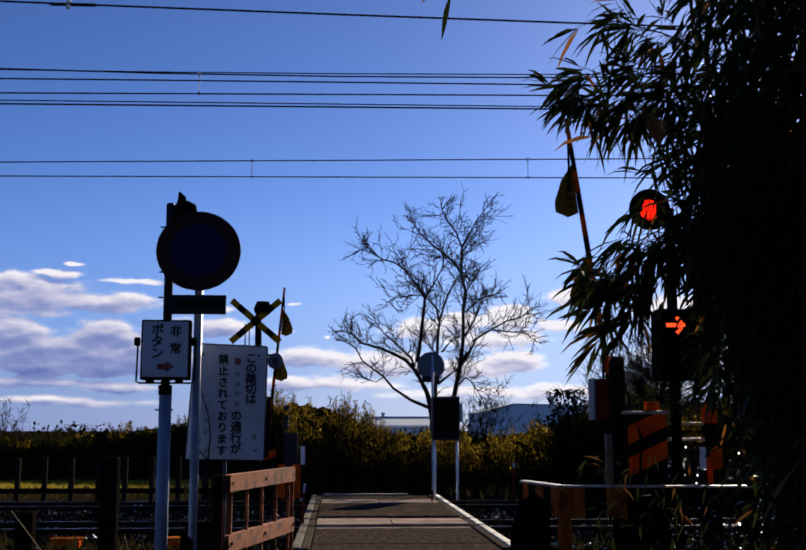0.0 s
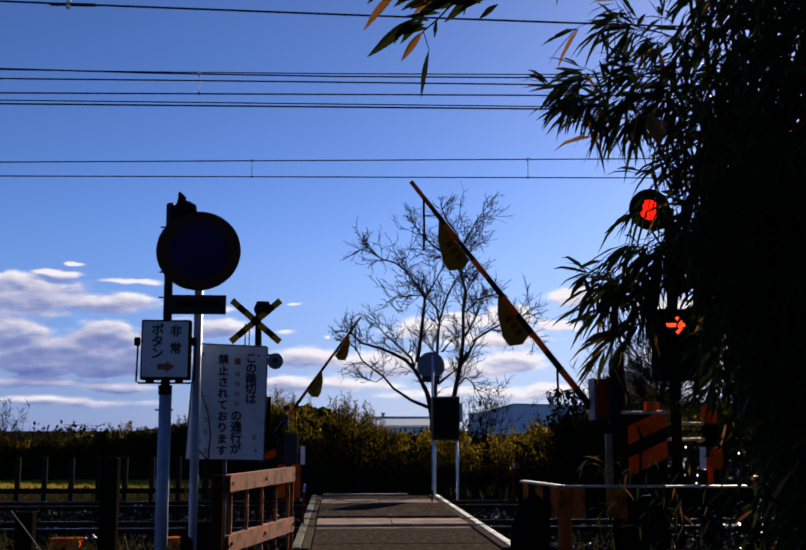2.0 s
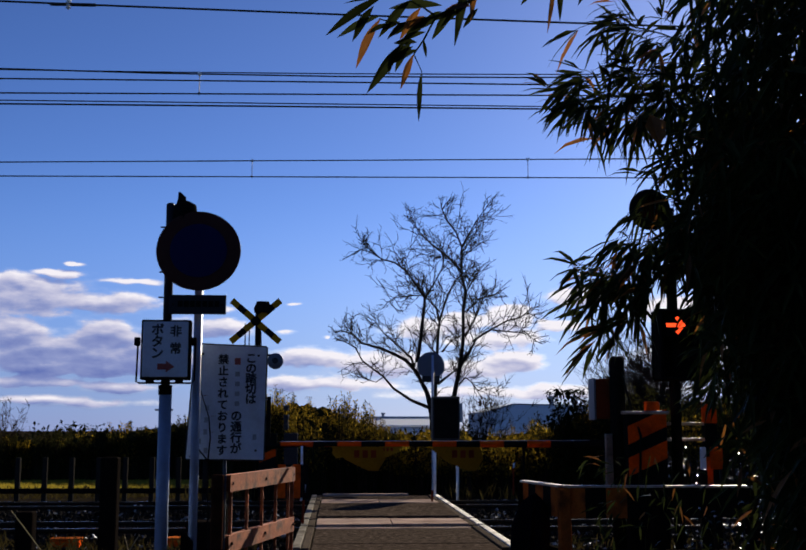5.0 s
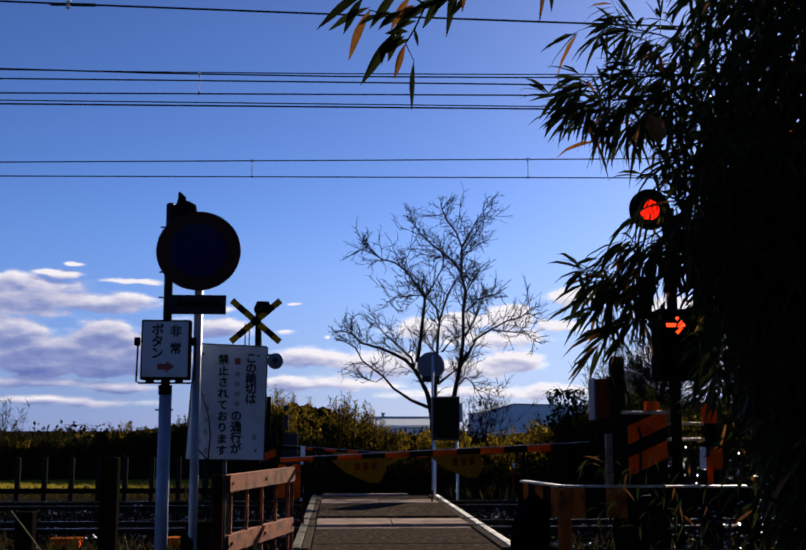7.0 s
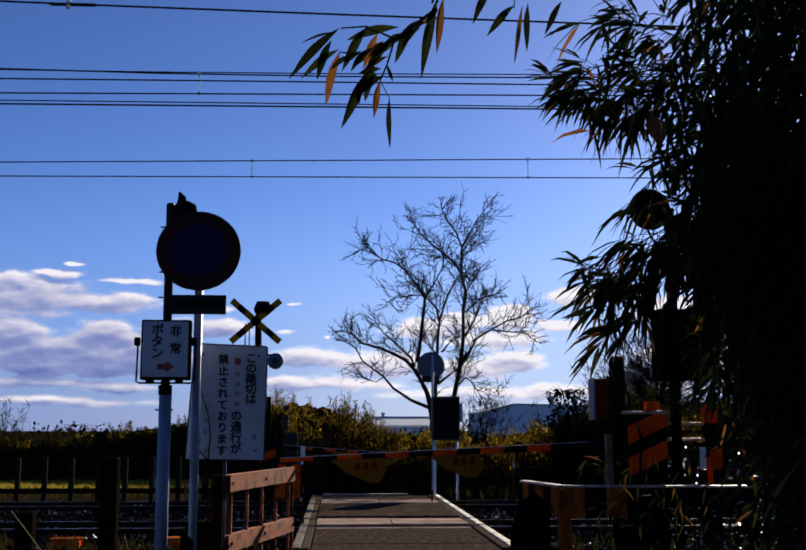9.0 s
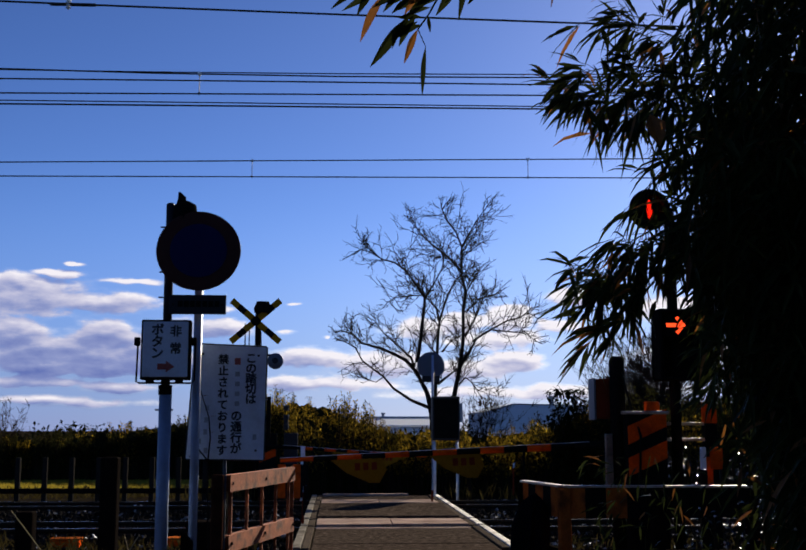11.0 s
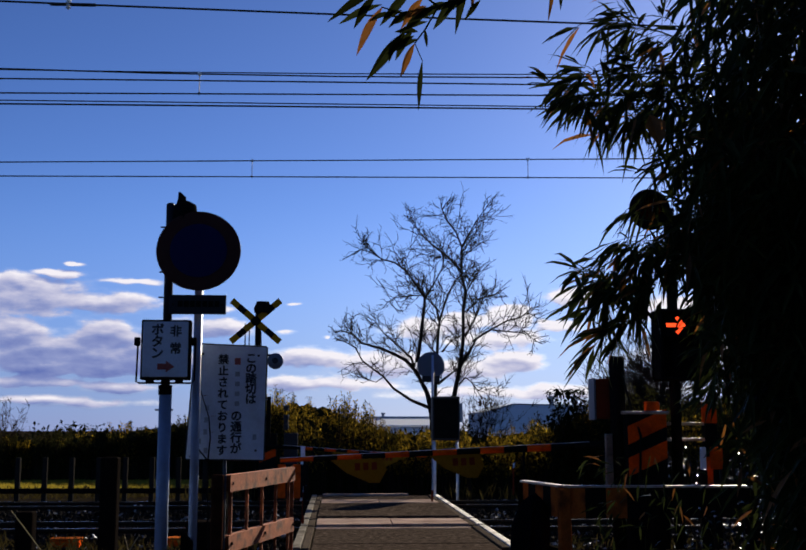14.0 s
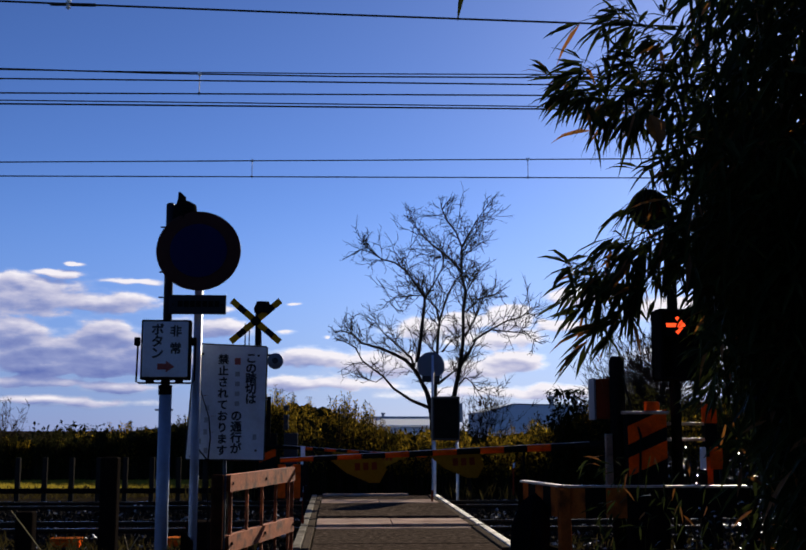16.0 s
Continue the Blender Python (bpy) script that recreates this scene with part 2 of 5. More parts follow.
# ---- ground, tracks, crossing ----
def build_ground():
    g = Geo()
    xs = [-2500, -400, -80, -30, -14, -7, 0, 7, 14, 30, 80, 400, 2500]
    ys = [-400, -60, -5, 4, 8, 12, 16, 20, 24, 30, 60, 200, 800, 3000]
    g.add([(x, y, -0.16) for y in ys for x in xs], [(j * 13 + i, j * 13 + i + 1, (j + 1) * 13 + i + 1, (j + 1) * 13 + i) for j in range(13) for i in range(12)])
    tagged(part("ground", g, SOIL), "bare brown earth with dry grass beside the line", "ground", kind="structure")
    g = Geo()
    g.add([(-30, 25.3, -0.11), (-1.9, 25.3, -0.11), (-1.9, 29.2, -0.08), (-30, 29.2, -0.08)], [(0, 1, 2, 3)])
    rng = random.Random(5)
    for _ in range(5000):
        p = Vector((rng.uniform(-15, -2), rng.uniform(25.4, 29.1), -0.12))
        g.leaf(p, Vector((rng.uniform(-0.4, 0.4), rng.uniform(-0.4, 0.4), 1)), rng.uniform(0.05, 0.13), 0.012, Vector((0, 1, 0)))
    tagged(part("lawn", g, GRASS), "sunlit yellow-green mown grass behind the fence", "grass", kind="stuff")


def build_tracks():
    rng = np.random.default_rng(3)
    n = 30000
    x, y = rng.uniform(-9, 9, n), rng.uniform(10.9, 20.6, n)
    keep = (x < -0.56) | (x > 2.0)
    near = np.zeros(n, bool)
    for r in (13.83, 14.9, 17.9, 18.97):
        near |= abs(y - r) < 0.07
    keep &= ~near
    x, y = x[keep], y[keep]
    n = len(x)
    z = -0.13 + 0.02 * rng.random(n) + np.where(abs(y - 16.4) < 3.4, 0.04, 0)
    base = np.array([(1, 0, 0), (-1, 0, 0), (0, 1, 0), (0, -1, 0), (0, 0, 1), (0, 0, -1)], float)
    tri = np.array([(0, 2, 4), (2, 1, 4), (1, 3, 4), (3, 0, 4), (2, 0, 5), (1, 2, 5), (3, 1, 5), (0, 3, 5)])
    size = rng.uniform(0.022, 0.045, (n, 1, 1))
    v = base[None] * size * rng.uniform(0.55, 1.3, (n, 6, 1)) + rng.normal(0, 0.007, (n, 6, 3))
    ang = rng.uniform(0, 6.3, n)
    tilt = rng.uniform(-0.9, 0.9, n)
    c, s = np.cos(tilt)[:, None], np.sin(tilt)[:, None]
    v = np.stack([v[..., 0], v[..., 1] * c - v[..., 2] * s, v[..., 1] * s + v[..., 2] * c], -1)
    c, s = np.cos(ang)[:, None], np.sin(ang)[:, None]
    v = np.stack([v[..., 0] * c - v[..., 1] * s, v[..., 0] * s + v[..., 1] * c, v[..., 2]], -1)
    v += np.stack([x, y, z], -1)[:, None]
    f = (tri[None] + 6 * np.arange(n)[:, None, None]).reshape(-1, 3)
    me = bpy.data.meshes.new("ballast")
    me.from_pydata(v.reshape(-1, 3).tolist(), [], f.tolist())
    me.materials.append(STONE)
    me.materials.append(GLINTSTONE)
    # Seven in a hundred stones are pale, standing in for sun glints.
    me.polygons.foreach_set("material_index", np.repeat(rng.random(n) < 0.07, 8).astype(np.int32))
    tagged(new("ballast", me), "loose grey-brown crushed stone between the rails", "ballast", kind="stuff")
    # sleepers, laid under both tracks
    g = Geo().box(-0.11, 0.11, -1.0, 1.0, -0.14, 0.0, 0.015)
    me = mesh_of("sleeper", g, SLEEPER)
    for yc in (14.365, 18.435):
        for i in range(-13, 15):
            xc = i * 0.62 + 0.1
            if -0.7 < xc < 2.15:
                continue
            ob = new("sleeper", me)
            ob.matrix_basis = pose(xc, yc, -0.115)
            tagged(ob, "grey concrete sleeper lying in the ballast", "sleeper", "track sleepers")
    prof = [(-0.065, -0.15), (0.065, -0.15), (0.065, -0.138), (0.012, -0.12), (0.012, -0.045), (0.034, -0.035), (0.034, -0.008), (0.026, 0.0), (-0.026, 0.0), (-0.034, -0.008), (-0.034, -0.035), (-0.012, -0.045), (-0.012, -0.12), (-0.065, -0.138)]
    k = len(prof)
    for yc in (13.83, 14.9, 17.9, 18.97):
        g = Geo().add([(x, p, q) for x in (-60, 60) for p, q in prof], [(i, (i + 1) % k, (i + 1) % k + k, i + k) for i in range(k)])
        rail = part("rail", g, STEEL)
        rail.matrix_basis = pose(0, yc, 0.0)
        tagged(rail, "rusty steel rail with a worn bright running face", "rail", "rails of the line")
        part("rail_head", Geo().box(-60, 60, -0.012, 0.01, 0.0, 0.003), SHINE, rail, "polished running face")


def build_deck():
    """The level crossing: asphalt between concrete panels, pale kerb boards on both sides, gaps for the wheel flanges."""
    deck = thing("road", 0.71, 15.4, 0.0, "narrow level crossing deck of asphalt and concrete panels", "road", kind="structure")
    x0, x1 = -0.97, 0.97
    rows = [(-10.4, -5.3, ASPHALT, "asphalt_strip"), (-5.29, -3.55, ASPHALT, "asphalt_strip"), (-3.54, -1.77, ASPHALT, "asphalt_strip"), (-0.35, 2.35, ASPHALT, "asphalt_strip"), (3.78, 5.1, ASPHALT, "asphalt_strip")]
    for y0, y1, m, nm in rows:
        part(nm, Geo().box(x0, x1, y0 + 0.01, y1 - 0.03, -0.14, 0.045 if y0 == -0.35 else 0.0, 0.008), m, deck)
    for y0, y1 in ((-1.76, -1.64), (-1.48, -0.58), (2.56, 3.48)):
        cols, deep = (2, 2) if y1 - y0 > 0.5 else (1, 1)
        w, h = (x1 - x0) / cols, (y1 - y0) / deep
        for i in range(cols):
            for k in range(deep):
                part("concrete_panel", Geo().box(x0 + i * w + 0.003, x0 + (i + 1) * w - 0.003, y0 + k * h, y0 + (k + 1) * h - 0.006, -0.14, (0.03 if y0 > -1.7 else 0.004) + 0.004 * ((i + k) % 2), 0.008), CONCRETE, deck)
    for s in (-1, 1):
        for y0, y1 in ((-4.15, -1.64), (-1.48, -0.58), (-0.4, 2.42), (2.56, 3.48), (3.66, 4.95)):
            a, b = sorted((s * 1.075, s * 1.165))
            part("kerb_board", Geo().box(a, b, y0, y1, -0.14, 0.03, 0.012), EDGE if s > 0 else GREYEDGE, deck, "pale painted kerb board" if s > 0 else "darker grey concrete kerb board")
            a, b = sorted((s * 0.985, s * 1.07))
            part("inner_board", Geo().box(a, b, y0, y1, -0.14, 0.018, 0.01), TIMBER, deck, "dark worn timber inner board")
    part("end_lip", Geo().box(-0.97, 0.62, 4.96, 5.2, -0.14, 0.035, 0.015), CONCRETE, deck, "rough grey concrete lip")


def build_sleeper_fence():
    """Dark posts and bars on the far side of the line."""
    fence = thing("fence", -8.4, 21.7, -0.16, "low dark fence of old timber posts beyond the rails", "fence")
    me = mesh_of("post", Geo().box(-0.045, 0.045, -0.05, 0.05, 0, 0.84, 0.008), FENCEPOST)
    for i in range(24):
        ob = new("post", me)
        ob.parent = fence
        ob.matrix_basis = pose(-6.03 + i * 0.515, 0, 0, 0, 0, (i * 7 % 5) - 2)
    part("bar", Geo().box(-6.5, 6, -0.09, -0.062, 0.15, 0.25, 0.008), OLDWOOD, fence)


# ---- sky backdrop ----
def cloud_material(banks):
    """Clouds over bearing and elevation (UVs in degrees): soft banks broken up by noise, lit on the side of the sun."""
    grp = bpy.data.node_groups.new("cloud_density", "ShaderNodeTree")
    grp.interface.new_socket(name="Place", in_out="INPUT", socket_type="NodeSocketVector")
    grp.interface.new_socket(name="Density", in_out="OUTPUT", socket_type="NodeSocketFloat")
    n, l = grp.nodes, grp.links
    gi, go = n.new("NodeGroupInput"), n.new("NodeGroupOutput")

    def vec(op, x, y, z=None):
        q = n.new("ShaderNodeVectorMath")
        q.operation = op
        for i, v in enumerate((x, y, z)):
            if isinstance(v, tuple):
                q.inputs[i].default_value = v
            elif v is not None:
                l.new(v, q.inputs[i])
        return q.outputs["Value"] if op == "LENGTH" else q.outputs[0]

    def num(op, x, y, z=None):
        q = n.new("ShaderNodeMath")
        q.operation = op
        for i, v in enumerate((x, y, z)):
            if isinstance(v, (int, float)):
                q.inputs[i].default_value = v
            elif v is not None:
                l.new(v, q.inputs[i])
        return q.outputs[0]

    def noise(place, scale, detail, rough, out=0):
        z = n.new("ShaderNodeTexNoise")
        z.inputs["Scale"].default_value, z.inputs["Detail"].default_value, z.inputs["Roughness"].default_value = scale, detail, rough
        l.new(place, z.inputs["Vector"])
        return z.outputs[out]

    flat = vec("MULTIPLY", gi.outputs[0], (0.5, 1.25, 1.0))
    bent = vec("MULTIPLY_ADD", noise(flat, 0.9, 3, 0.5, "Color"), (1.5, 0.5, 0.0), gi.outputs[0])
    bent = vec("ADD", bent, (-0.75, -0.25, 0.0))
    field = None
    for az, el, w, h, gain in banks:
        away = vec("LENGTH", vec("MULTIPLY_ADD", bent, (1 / w, 1 / h, 0.0), (-az / w, -el / h, 0.0)), None)
        one = num("MULTIPLY_ADD", away, -gain, gain)
        field = one if field is None else num("SMOOTH_MAX", field, one, 0.25)
    rough = num("MULTIPLY_ADD", noise(flat, 1.1, 7, 0.52), 1.3, -0.65)
    l.new(num("ADD", num("MINIMUM", field, 0.7), rough), go.inputs[0])

    m = bpy.data.materials.new("cloud")
    m.use_nodes = True
    n, l = m.node_tree.nodes, m.node_tree.links
    n.remove(n["Principled BSDF"])
    uv = n.new("ShaderNodeUVMap")

    def density(shift):
        g = n.new("ShaderNodeGroup")
        g.node_tree = grp
        l.new(vec("ADD", uv.outputs[0], shift), g.inputs[0])
        return g.outputs[0]

    def smooth(v, lo, hi, a=0.0, b=1.0):
        q = n.new("ShaderNodeMapRange")
        q.interpolation_type = "SMOOTHSTEP"
        for i, x in enumerate((lo, hi, a, b)):
            q.inputs[i + 1].default_value = x
        l.new(v, q.inputs[0])
        return q.outputs[0]

    here, sunward = density((0, 0, 0)), density((0.16, 0.3, 0))
    cover = smooth(here, -0.06, 0.42)
    sx = n.new("ShaderNodeSeparateXYZ")
    l.new(uv.outputs[0], sx.inputs[0])
    tone = num("MULTIPLY_ADD", num("SUBTRACT", here, sunward), 0.6, 0.62)
    tone = num("MULTIPLY_ADD", smooth(here, 0.2, 0.9), -0.16, tone)
    tone = num("ADD", tone, smooth(sx.outputs[1], 3.0, 6.0, -0.1, 0.06))
    tone = num("ADD", tone, smooth(sx.outputs[0], -9.0, 3.0, -0.09, 0.23))
    ramp = n.new("ShaderNodeValToRGB")
    steps = ((0.1, (0.13, 0.18, 0.47)), (0.38, (0.27, 0.32, 0.59)), (0.62, (0.56, 0.56, 0.74)), (0.85, (0.93, 0.89, 0.95)))
    el = ramp.color_ramp.elements
    while len(el) < len(steps):
        el.new(0.5)
    for q, (at, c) in zip(el, steps):
        q.position = at
    for q, (at, c) in zip(el, steps):
        q.color = c + (1,)
    l.new(tone, ramp.inputs[0])
    haze = smooth(sx.outputs[1], -0.5, 13.0, 0.8, 0.0)
    tint = n.new("ShaderNodeMix")
    tint.data_type = "RGBA"
    pale = n.new("ShaderNodeMix")           # the haze is paler towards the sun
    pale.data_type = "RGBA"
    pale.inputs["A"].default_value, pale.inputs["B"].default_value = (0.17, 0.25, 0.59, 1), (0.38, 0.46, 0.76, 1)
    l.new(smooth(sx.outputs[0], -14.0, 8.0), pale.inputs["Factor"])
    l.new(pale.outputs["Result"], tint.inputs["A"])
    l.new(cover, tint.inputs["Factor"]), l.new(ramp.outputs[0], tint.inputs["B"])
    em, tr, mix = n.new("ShaderNodeEmission"), n.new("ShaderNodeBsdfTransparent"), n.new("ShaderNodeMixShader")
    em.inputs[1].default_value = 0.66
    l.new(tint.outputs["Result"], em.inputs[0])
    l.new(num("MAXIMUM", cover, haze), mix.inputs[0]), l.new(tr.outputs[0], mix.inputs[1]), l.new(em.outputs[0], mix.inputs[2])
    l.new(mix.outputs[0], n["Material Output"].inputs[0])
    return m


def build_clouds():
    """Banks of cloud: bearing from the road's axis, elevation, half width and half height in degrees, density."""
    banks = [(-15.73, 6.54, 4.36, 1.16, 1.0), (-12.21, 6.35, 3.77, 0.66, 1.0), (-16.74, 7.21, 1.74, 0.71, 1.0), (-14.49, 7.81, 1.80, 0.22, 0.8), (-13.56, 8.24, 0.75, 0.17, 0.8), (-10.96, 7.50, 2.18, 0.22, 0.8)]
    banks += [(-16.73, 4.70, 2.18, 1.10, 1.1), (-12.02, 4.70, 2.47, 0.93, 1.1), (-14.10, 3.48, 5.52, 1.16, 1.2), (-10.32, 3.81, 2.61, 0.82, 1.0), (-15.53, 2.37, 4.65, 0.44, 0.8), (-11.29, 2.17, 2.91, 0.44, 0.9)]
    banks += [(-14.75, 1.41, 6.10, 0.33, 0.8), (-8.80, 5.16, 1.74, 0.55, 0.9), (-6.29, 5.21, 2.18, 0.66, 1.0), (-6.18, 6.15, 1.16, 0.28, 0.7), (-2.55, 6.56, 0.58, 0.13, 0.8), (-2.66, 5.04, 0.69, 0.17, 0.8)]
    banks += [(-1.56, 3.72, 3.19, 0.66, 1.1), (2.25, 3.38, 3.77, 0.82, 1.0), (-1.00, 2.42, 5.52, 0.50, 0.9), (4.44, 5.28, 2.61, 0.71, 1.0), (6.63, 5.68, 2.03, 0.71, 0.9), (8.95, 5.75, 1.80, 0.88, 1.2)]
    banks += [(8.26, 4.72, 3.77, 0.60, 0.9), (9.32, 3.50, 1.98, 0.71, 1.2), (6.61, 3.10, 3.49, 0.71, 1.0), (11.44, 2.01, 3.77, 0.44, 1.0), (6.60, 1.89, 5.22, 0.39, 0.9), (12.89, 6.83, 2.03, 0.66, 1.1)]
    banks += [(11.91, 5.31, 1.51, 0.39, 1.0), (10.98, 5.56, 0.69, 0.22, 0.8), (-0.76, 4.81, 0.20, 0.11, 0.7), (17.35, 6.19, 2.61, 0.82, 1.0), (19.81, 3.50, 5.81, 1.10, 1.0), (15.92, 1.98, 4.36, 0.44, 0.9)]
    banks += [(-13.9, 3.6, 6.5, 1.3, 1.3), (-9.0, 3.4, 4.0, 0.9, 1.0)]
    # the same weather goes on round the horizon
    rng = random.Random(17)
    banks += [(az + rng.uniform(-4, 4), rng.uniform(2, 6), rng.uniform(4, 7), rng.uniform(0.6, 1.3), 1.0) for az in (-58, -46, -35, -25, 31, 42, 54)]
    r, k = 2200, 64
    me = bpy.data.meshes.new("backdrop_clouds")
    ring = [-66 + 132 * i / k for i in range(k + 1)]
    me.from_pydata([(r * math.sin(radians(a)), r * math.cos(radians(a)), 1.2 + r * math.tan(radians(e))) for a in ring for e in (-0.6, 14.0)], [], [(2 * i, 2 * i + 2, 2 * i + 3, 2 * i + 1) for i in range(k)])
    lay = me.uv_layers.new(name="UVMap")
    for i in range(k):
        for j, q in enumerate(((ring[i], -0.6), (ring[i + 1], -0.6), (ring[i + 1], 14.0), (ring[i], 14.0))):
            lay.data[4 * i + j].uv = q
    me.materials.append(cloud_material(banks))
    tagged(new("backdrop_clouds", me), "white clouds with grey-lilac undersides low in the sky", "clouds", kind="structure")


# ---- overhead line ----
def wire(name, x0, x1, y, z_of, r, label, parent=None, bow=0.0):
    n = 24
    pts = [(x0 + (x1 - x0) * i / n, y, z_of(x0 + (x1 - x0) * i / n)) for i in range(n + 1)]
    ob = part(name, Geo().tube(pts, r, 6), WIRE, parent)
    if parent is None:
        tagged(ob, label, "wire", "overhead wires")
    return ob


def build_wires():
    lab = "dark overhead wire strung above the railway"
    wire("feeder_wire", -30, 30, 11.5, lambda x: 5.79 - 0.0152 * x + 0.0005 * x * x, 0.011, lab)
    wire("feeder_wire", -30, 30, 13.6, lambda x: 5.703 + 0.0078 * x - 0.0002 * x * x, 0.01, lab)
    for y, contact, messenger, droppers in (
            (14.4, lambda x: 5.793 + 0.0145 * x, lambda x: 6.05 + 0.008 * x + 0.0025 * x * x, (-1.93, 3.06, 8.0, -6.9)),
            (18.3, lambda x: 5.553 + 0.0112 * x, lambda x: 5.85 + 0.0206 * x, (-1.51, 3.3, 8.2, -6.4))):
        cat = thing("catenary", 0, y, 0, "contact wire hung by droppers from a messenger wire", "wire", "overhead wires")
        wire("contact_wire", -30, 30, 0, contact, 0.0105, lab, cat)
        wire("messenger_wire", -30, 30, 0, messenger, 0.0105, lab, cat)
        for x in droppers:
            part("dropper", Geo().tube([(x, 0, contact(x)), (x, 0, messenger(x))], 0.006, 5), WIRE, cat)
            part("clip", Geo().box(x - 0.022, x + 0.022, -0.02, 0.02, messenger(x) - 0.02, messenger(x) + 0.025, 0.006), PORCELAIN, cat, "bright metal wire clip")
            part("clip", Geo().box(x - 0.014, x + 0.014, -0.015, 0.015, contact(x) - 0.015, contact(x) + 0.02, 0.004), WIRE, cat)
    wire("feeder_wire", -30, 30, 13.9, lambda x: 5.5 + 0.0065 * x, 0.008, lab)
    wire("feeder_wire", -30, 30, 14.4, lambda x: 6.09 + 0.0135 * x + 0.0012 * x * x, 0.008, lab)
    wire("feeder_wire", -30, 30, 13.9, lambda x: 5.46 + 0.0085 * x, 0.0115, lab)
    for x in (-30, 30):
        for y in (11.5, 13.6, 13.9, 14.4, 18.3):
            pole = thing("line_mast", x, y, -0.16, "grey concrete mast that carries the overhead wires", "mast", "line masts")
            part("shaft", Geo().tube([(0, 0, 0), (0, 0, 9.5)], [0.16, 0.12], 12), SLEEPER, pole, "", True)
    ins = thing("insulator", -2.99, 11.5, 5.83, "white porcelain insulator clamped on the overhead wire", "insulator")
    for i in range(4):
        part("shed", Geo().tube([(0, 0, -0.05 + i * 0.03), (0, 0, -0.035 + i * 0.03), (0, 0, -0.02 + i * 0.03)], [0.012, 0.03, 0.012], 12), PORCELAIN, ins)
    part("clamp", Geo().box(-0.2, 0.3, -0.018, 0.018, -0.012, 0.02, 0.008), WIRE, ins)


# ---- signs beside the crossing ----
def build_round_sign():
    s = thing("road_sign", -1.05, 8.1, -0.15, "round blue road sign with a red rim, in shade", "sign")
    part("pole", Geo().tube([(0, 0.04, 0), (0, 0.04, 2.62)], 0.032, 16), GREYPOLE, s, "pale grey steel pole", True)
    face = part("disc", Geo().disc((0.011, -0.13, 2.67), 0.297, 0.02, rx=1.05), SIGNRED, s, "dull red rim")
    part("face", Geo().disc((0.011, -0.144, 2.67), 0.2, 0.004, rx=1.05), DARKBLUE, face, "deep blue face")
    part("clamp", Geo().box(-0.05, 0.05, -0.125, 0.08, 2.58, 2.61, 0.005), STEEL, s)
    part("clamp", Geo().box(-0.05, 0.05, -0.125, 0.08, 2.46, 2.49, 0.005), STEEL, s)
    pl = part("plate", Geo().box(-0.2, 0.22, -0.1, -0.088, 2.2, 2.345, 0.005), PLATE, s, "dark supplementary plate")
    for x in (-0.17, 0.19):
        part("bolt", Geo().disc((x, -0.103, 2.272), 0.008, 0.006, 10), STEEL, pl)
    for i in range(7):
        part("letter_bar", Geo().box(-0.135 + i * 0.045, -0.1 + i * 0.045, -0.104, -0.0995, 2.255, 2.3), BLACK, pl)


def build_button_post():
    s = thing("emergency_button_post", -1.265, 8.05, -0.15, "tall grey post with an emergency button sign and alarm lamp", "post")
    part("post", Geo().tube([(0.003, 0, 0), (0.003, 0, 1.65)], 0.046, 20), GREYPOLE, s, "pale blue-grey painted lower tube", True)
    part("upper_post", Geo().tube([(0, 0, 1.63), (0, 0, 3.03), (0, 0, 3.045)], [0.033, 0.033, 0.02], 16), PLATE, s, "dark blue-grey upper tube", True)
    part("collar", Geo().tube([(0, 0, 1.61), (0, 0, 1.68)], 0.05, 20), BLACK, s)
    for z in (2.52, 2.33, 2.86, 1.5):
        part("bolt", Geo().tube([(-0.07, 0, z), (0.06, 0, z)], 0.006, 8), STEEL, s)
    # alarm lamp on a bracket behind the round sign
    lamp = part("alarm_lamp", Geo().tube([(0.11, 0, 2.82), (0.11, 0, 2.86), (0.11, 0, 2.95), (0.11, 0, 3.03), (0.11, 0, 3.06)], [0.06, 0.088, 0.092, 0.08, 0.03], 20), BLACK, s, "black alarm lamp housing", True)
    part("cap", Geo().tube([(0.08, 0, 3.04), (0.08, 0, 3.09), (0.06, 0, 3.13)], [0.04, 0.03, 0.008], 10), BLACK, lamp)
    part("bracket", Geo().box(-0.01, 0.1, -0.02, 0.02, 2.78, 2.83, 0.006), BLACK, s)
    # sign box and its bent frame
    b = part("sign_box", Geo().box(-0.155, 0.2, -0.19, -0.1, 1.71, 2.145, 0.012), BLACK, s, "dark sign frame")
    part("face", Geo().box(-0.14, 0.184, -0.198, -0.188, 1.73, 2.13, 0.006), WHITE, b, "dirty white enamel face")
    lettering("非常", 0.095, -0.199, 2.03, 0.085, INK, b, 0.125)
    lettering("ボタン", -0.035, -0.199, 2.04, 0.09, INK, b, 0.085)
    part("arrow", Geo().slab(arrow_outline(0.03, 1.805, 0.12, 0.085, 0.5), -0.2005, -0.197), REDINK, b, "faded red arrow")
    part("frame_hoop", Geo().tube([(-0.185, -0.13, 1.99), (-0.19, -0.13, 1.7), (-0.17, -0.13, 1.69), (0.21, -0.13, 1.69), (0.225, -0.13, 1.71), (0.23, -0.13, 1.99)], 0.007, 8), STEEL, s, "bent steel rod frame")
    for x in (-0.19, 0.215):
        part("hook", Geo().box(x - 0.02, x + 0.02, -0.15, -0.11, 1.96, 2.02, 0.005), BLACK, s)
    for x in (-0.09, 0.12):
        part("foot", Geo().box(x - 0.025, x + 0.025, -0.18, -0.11, 1.685, 1.715, 0.004), BLACK, s)


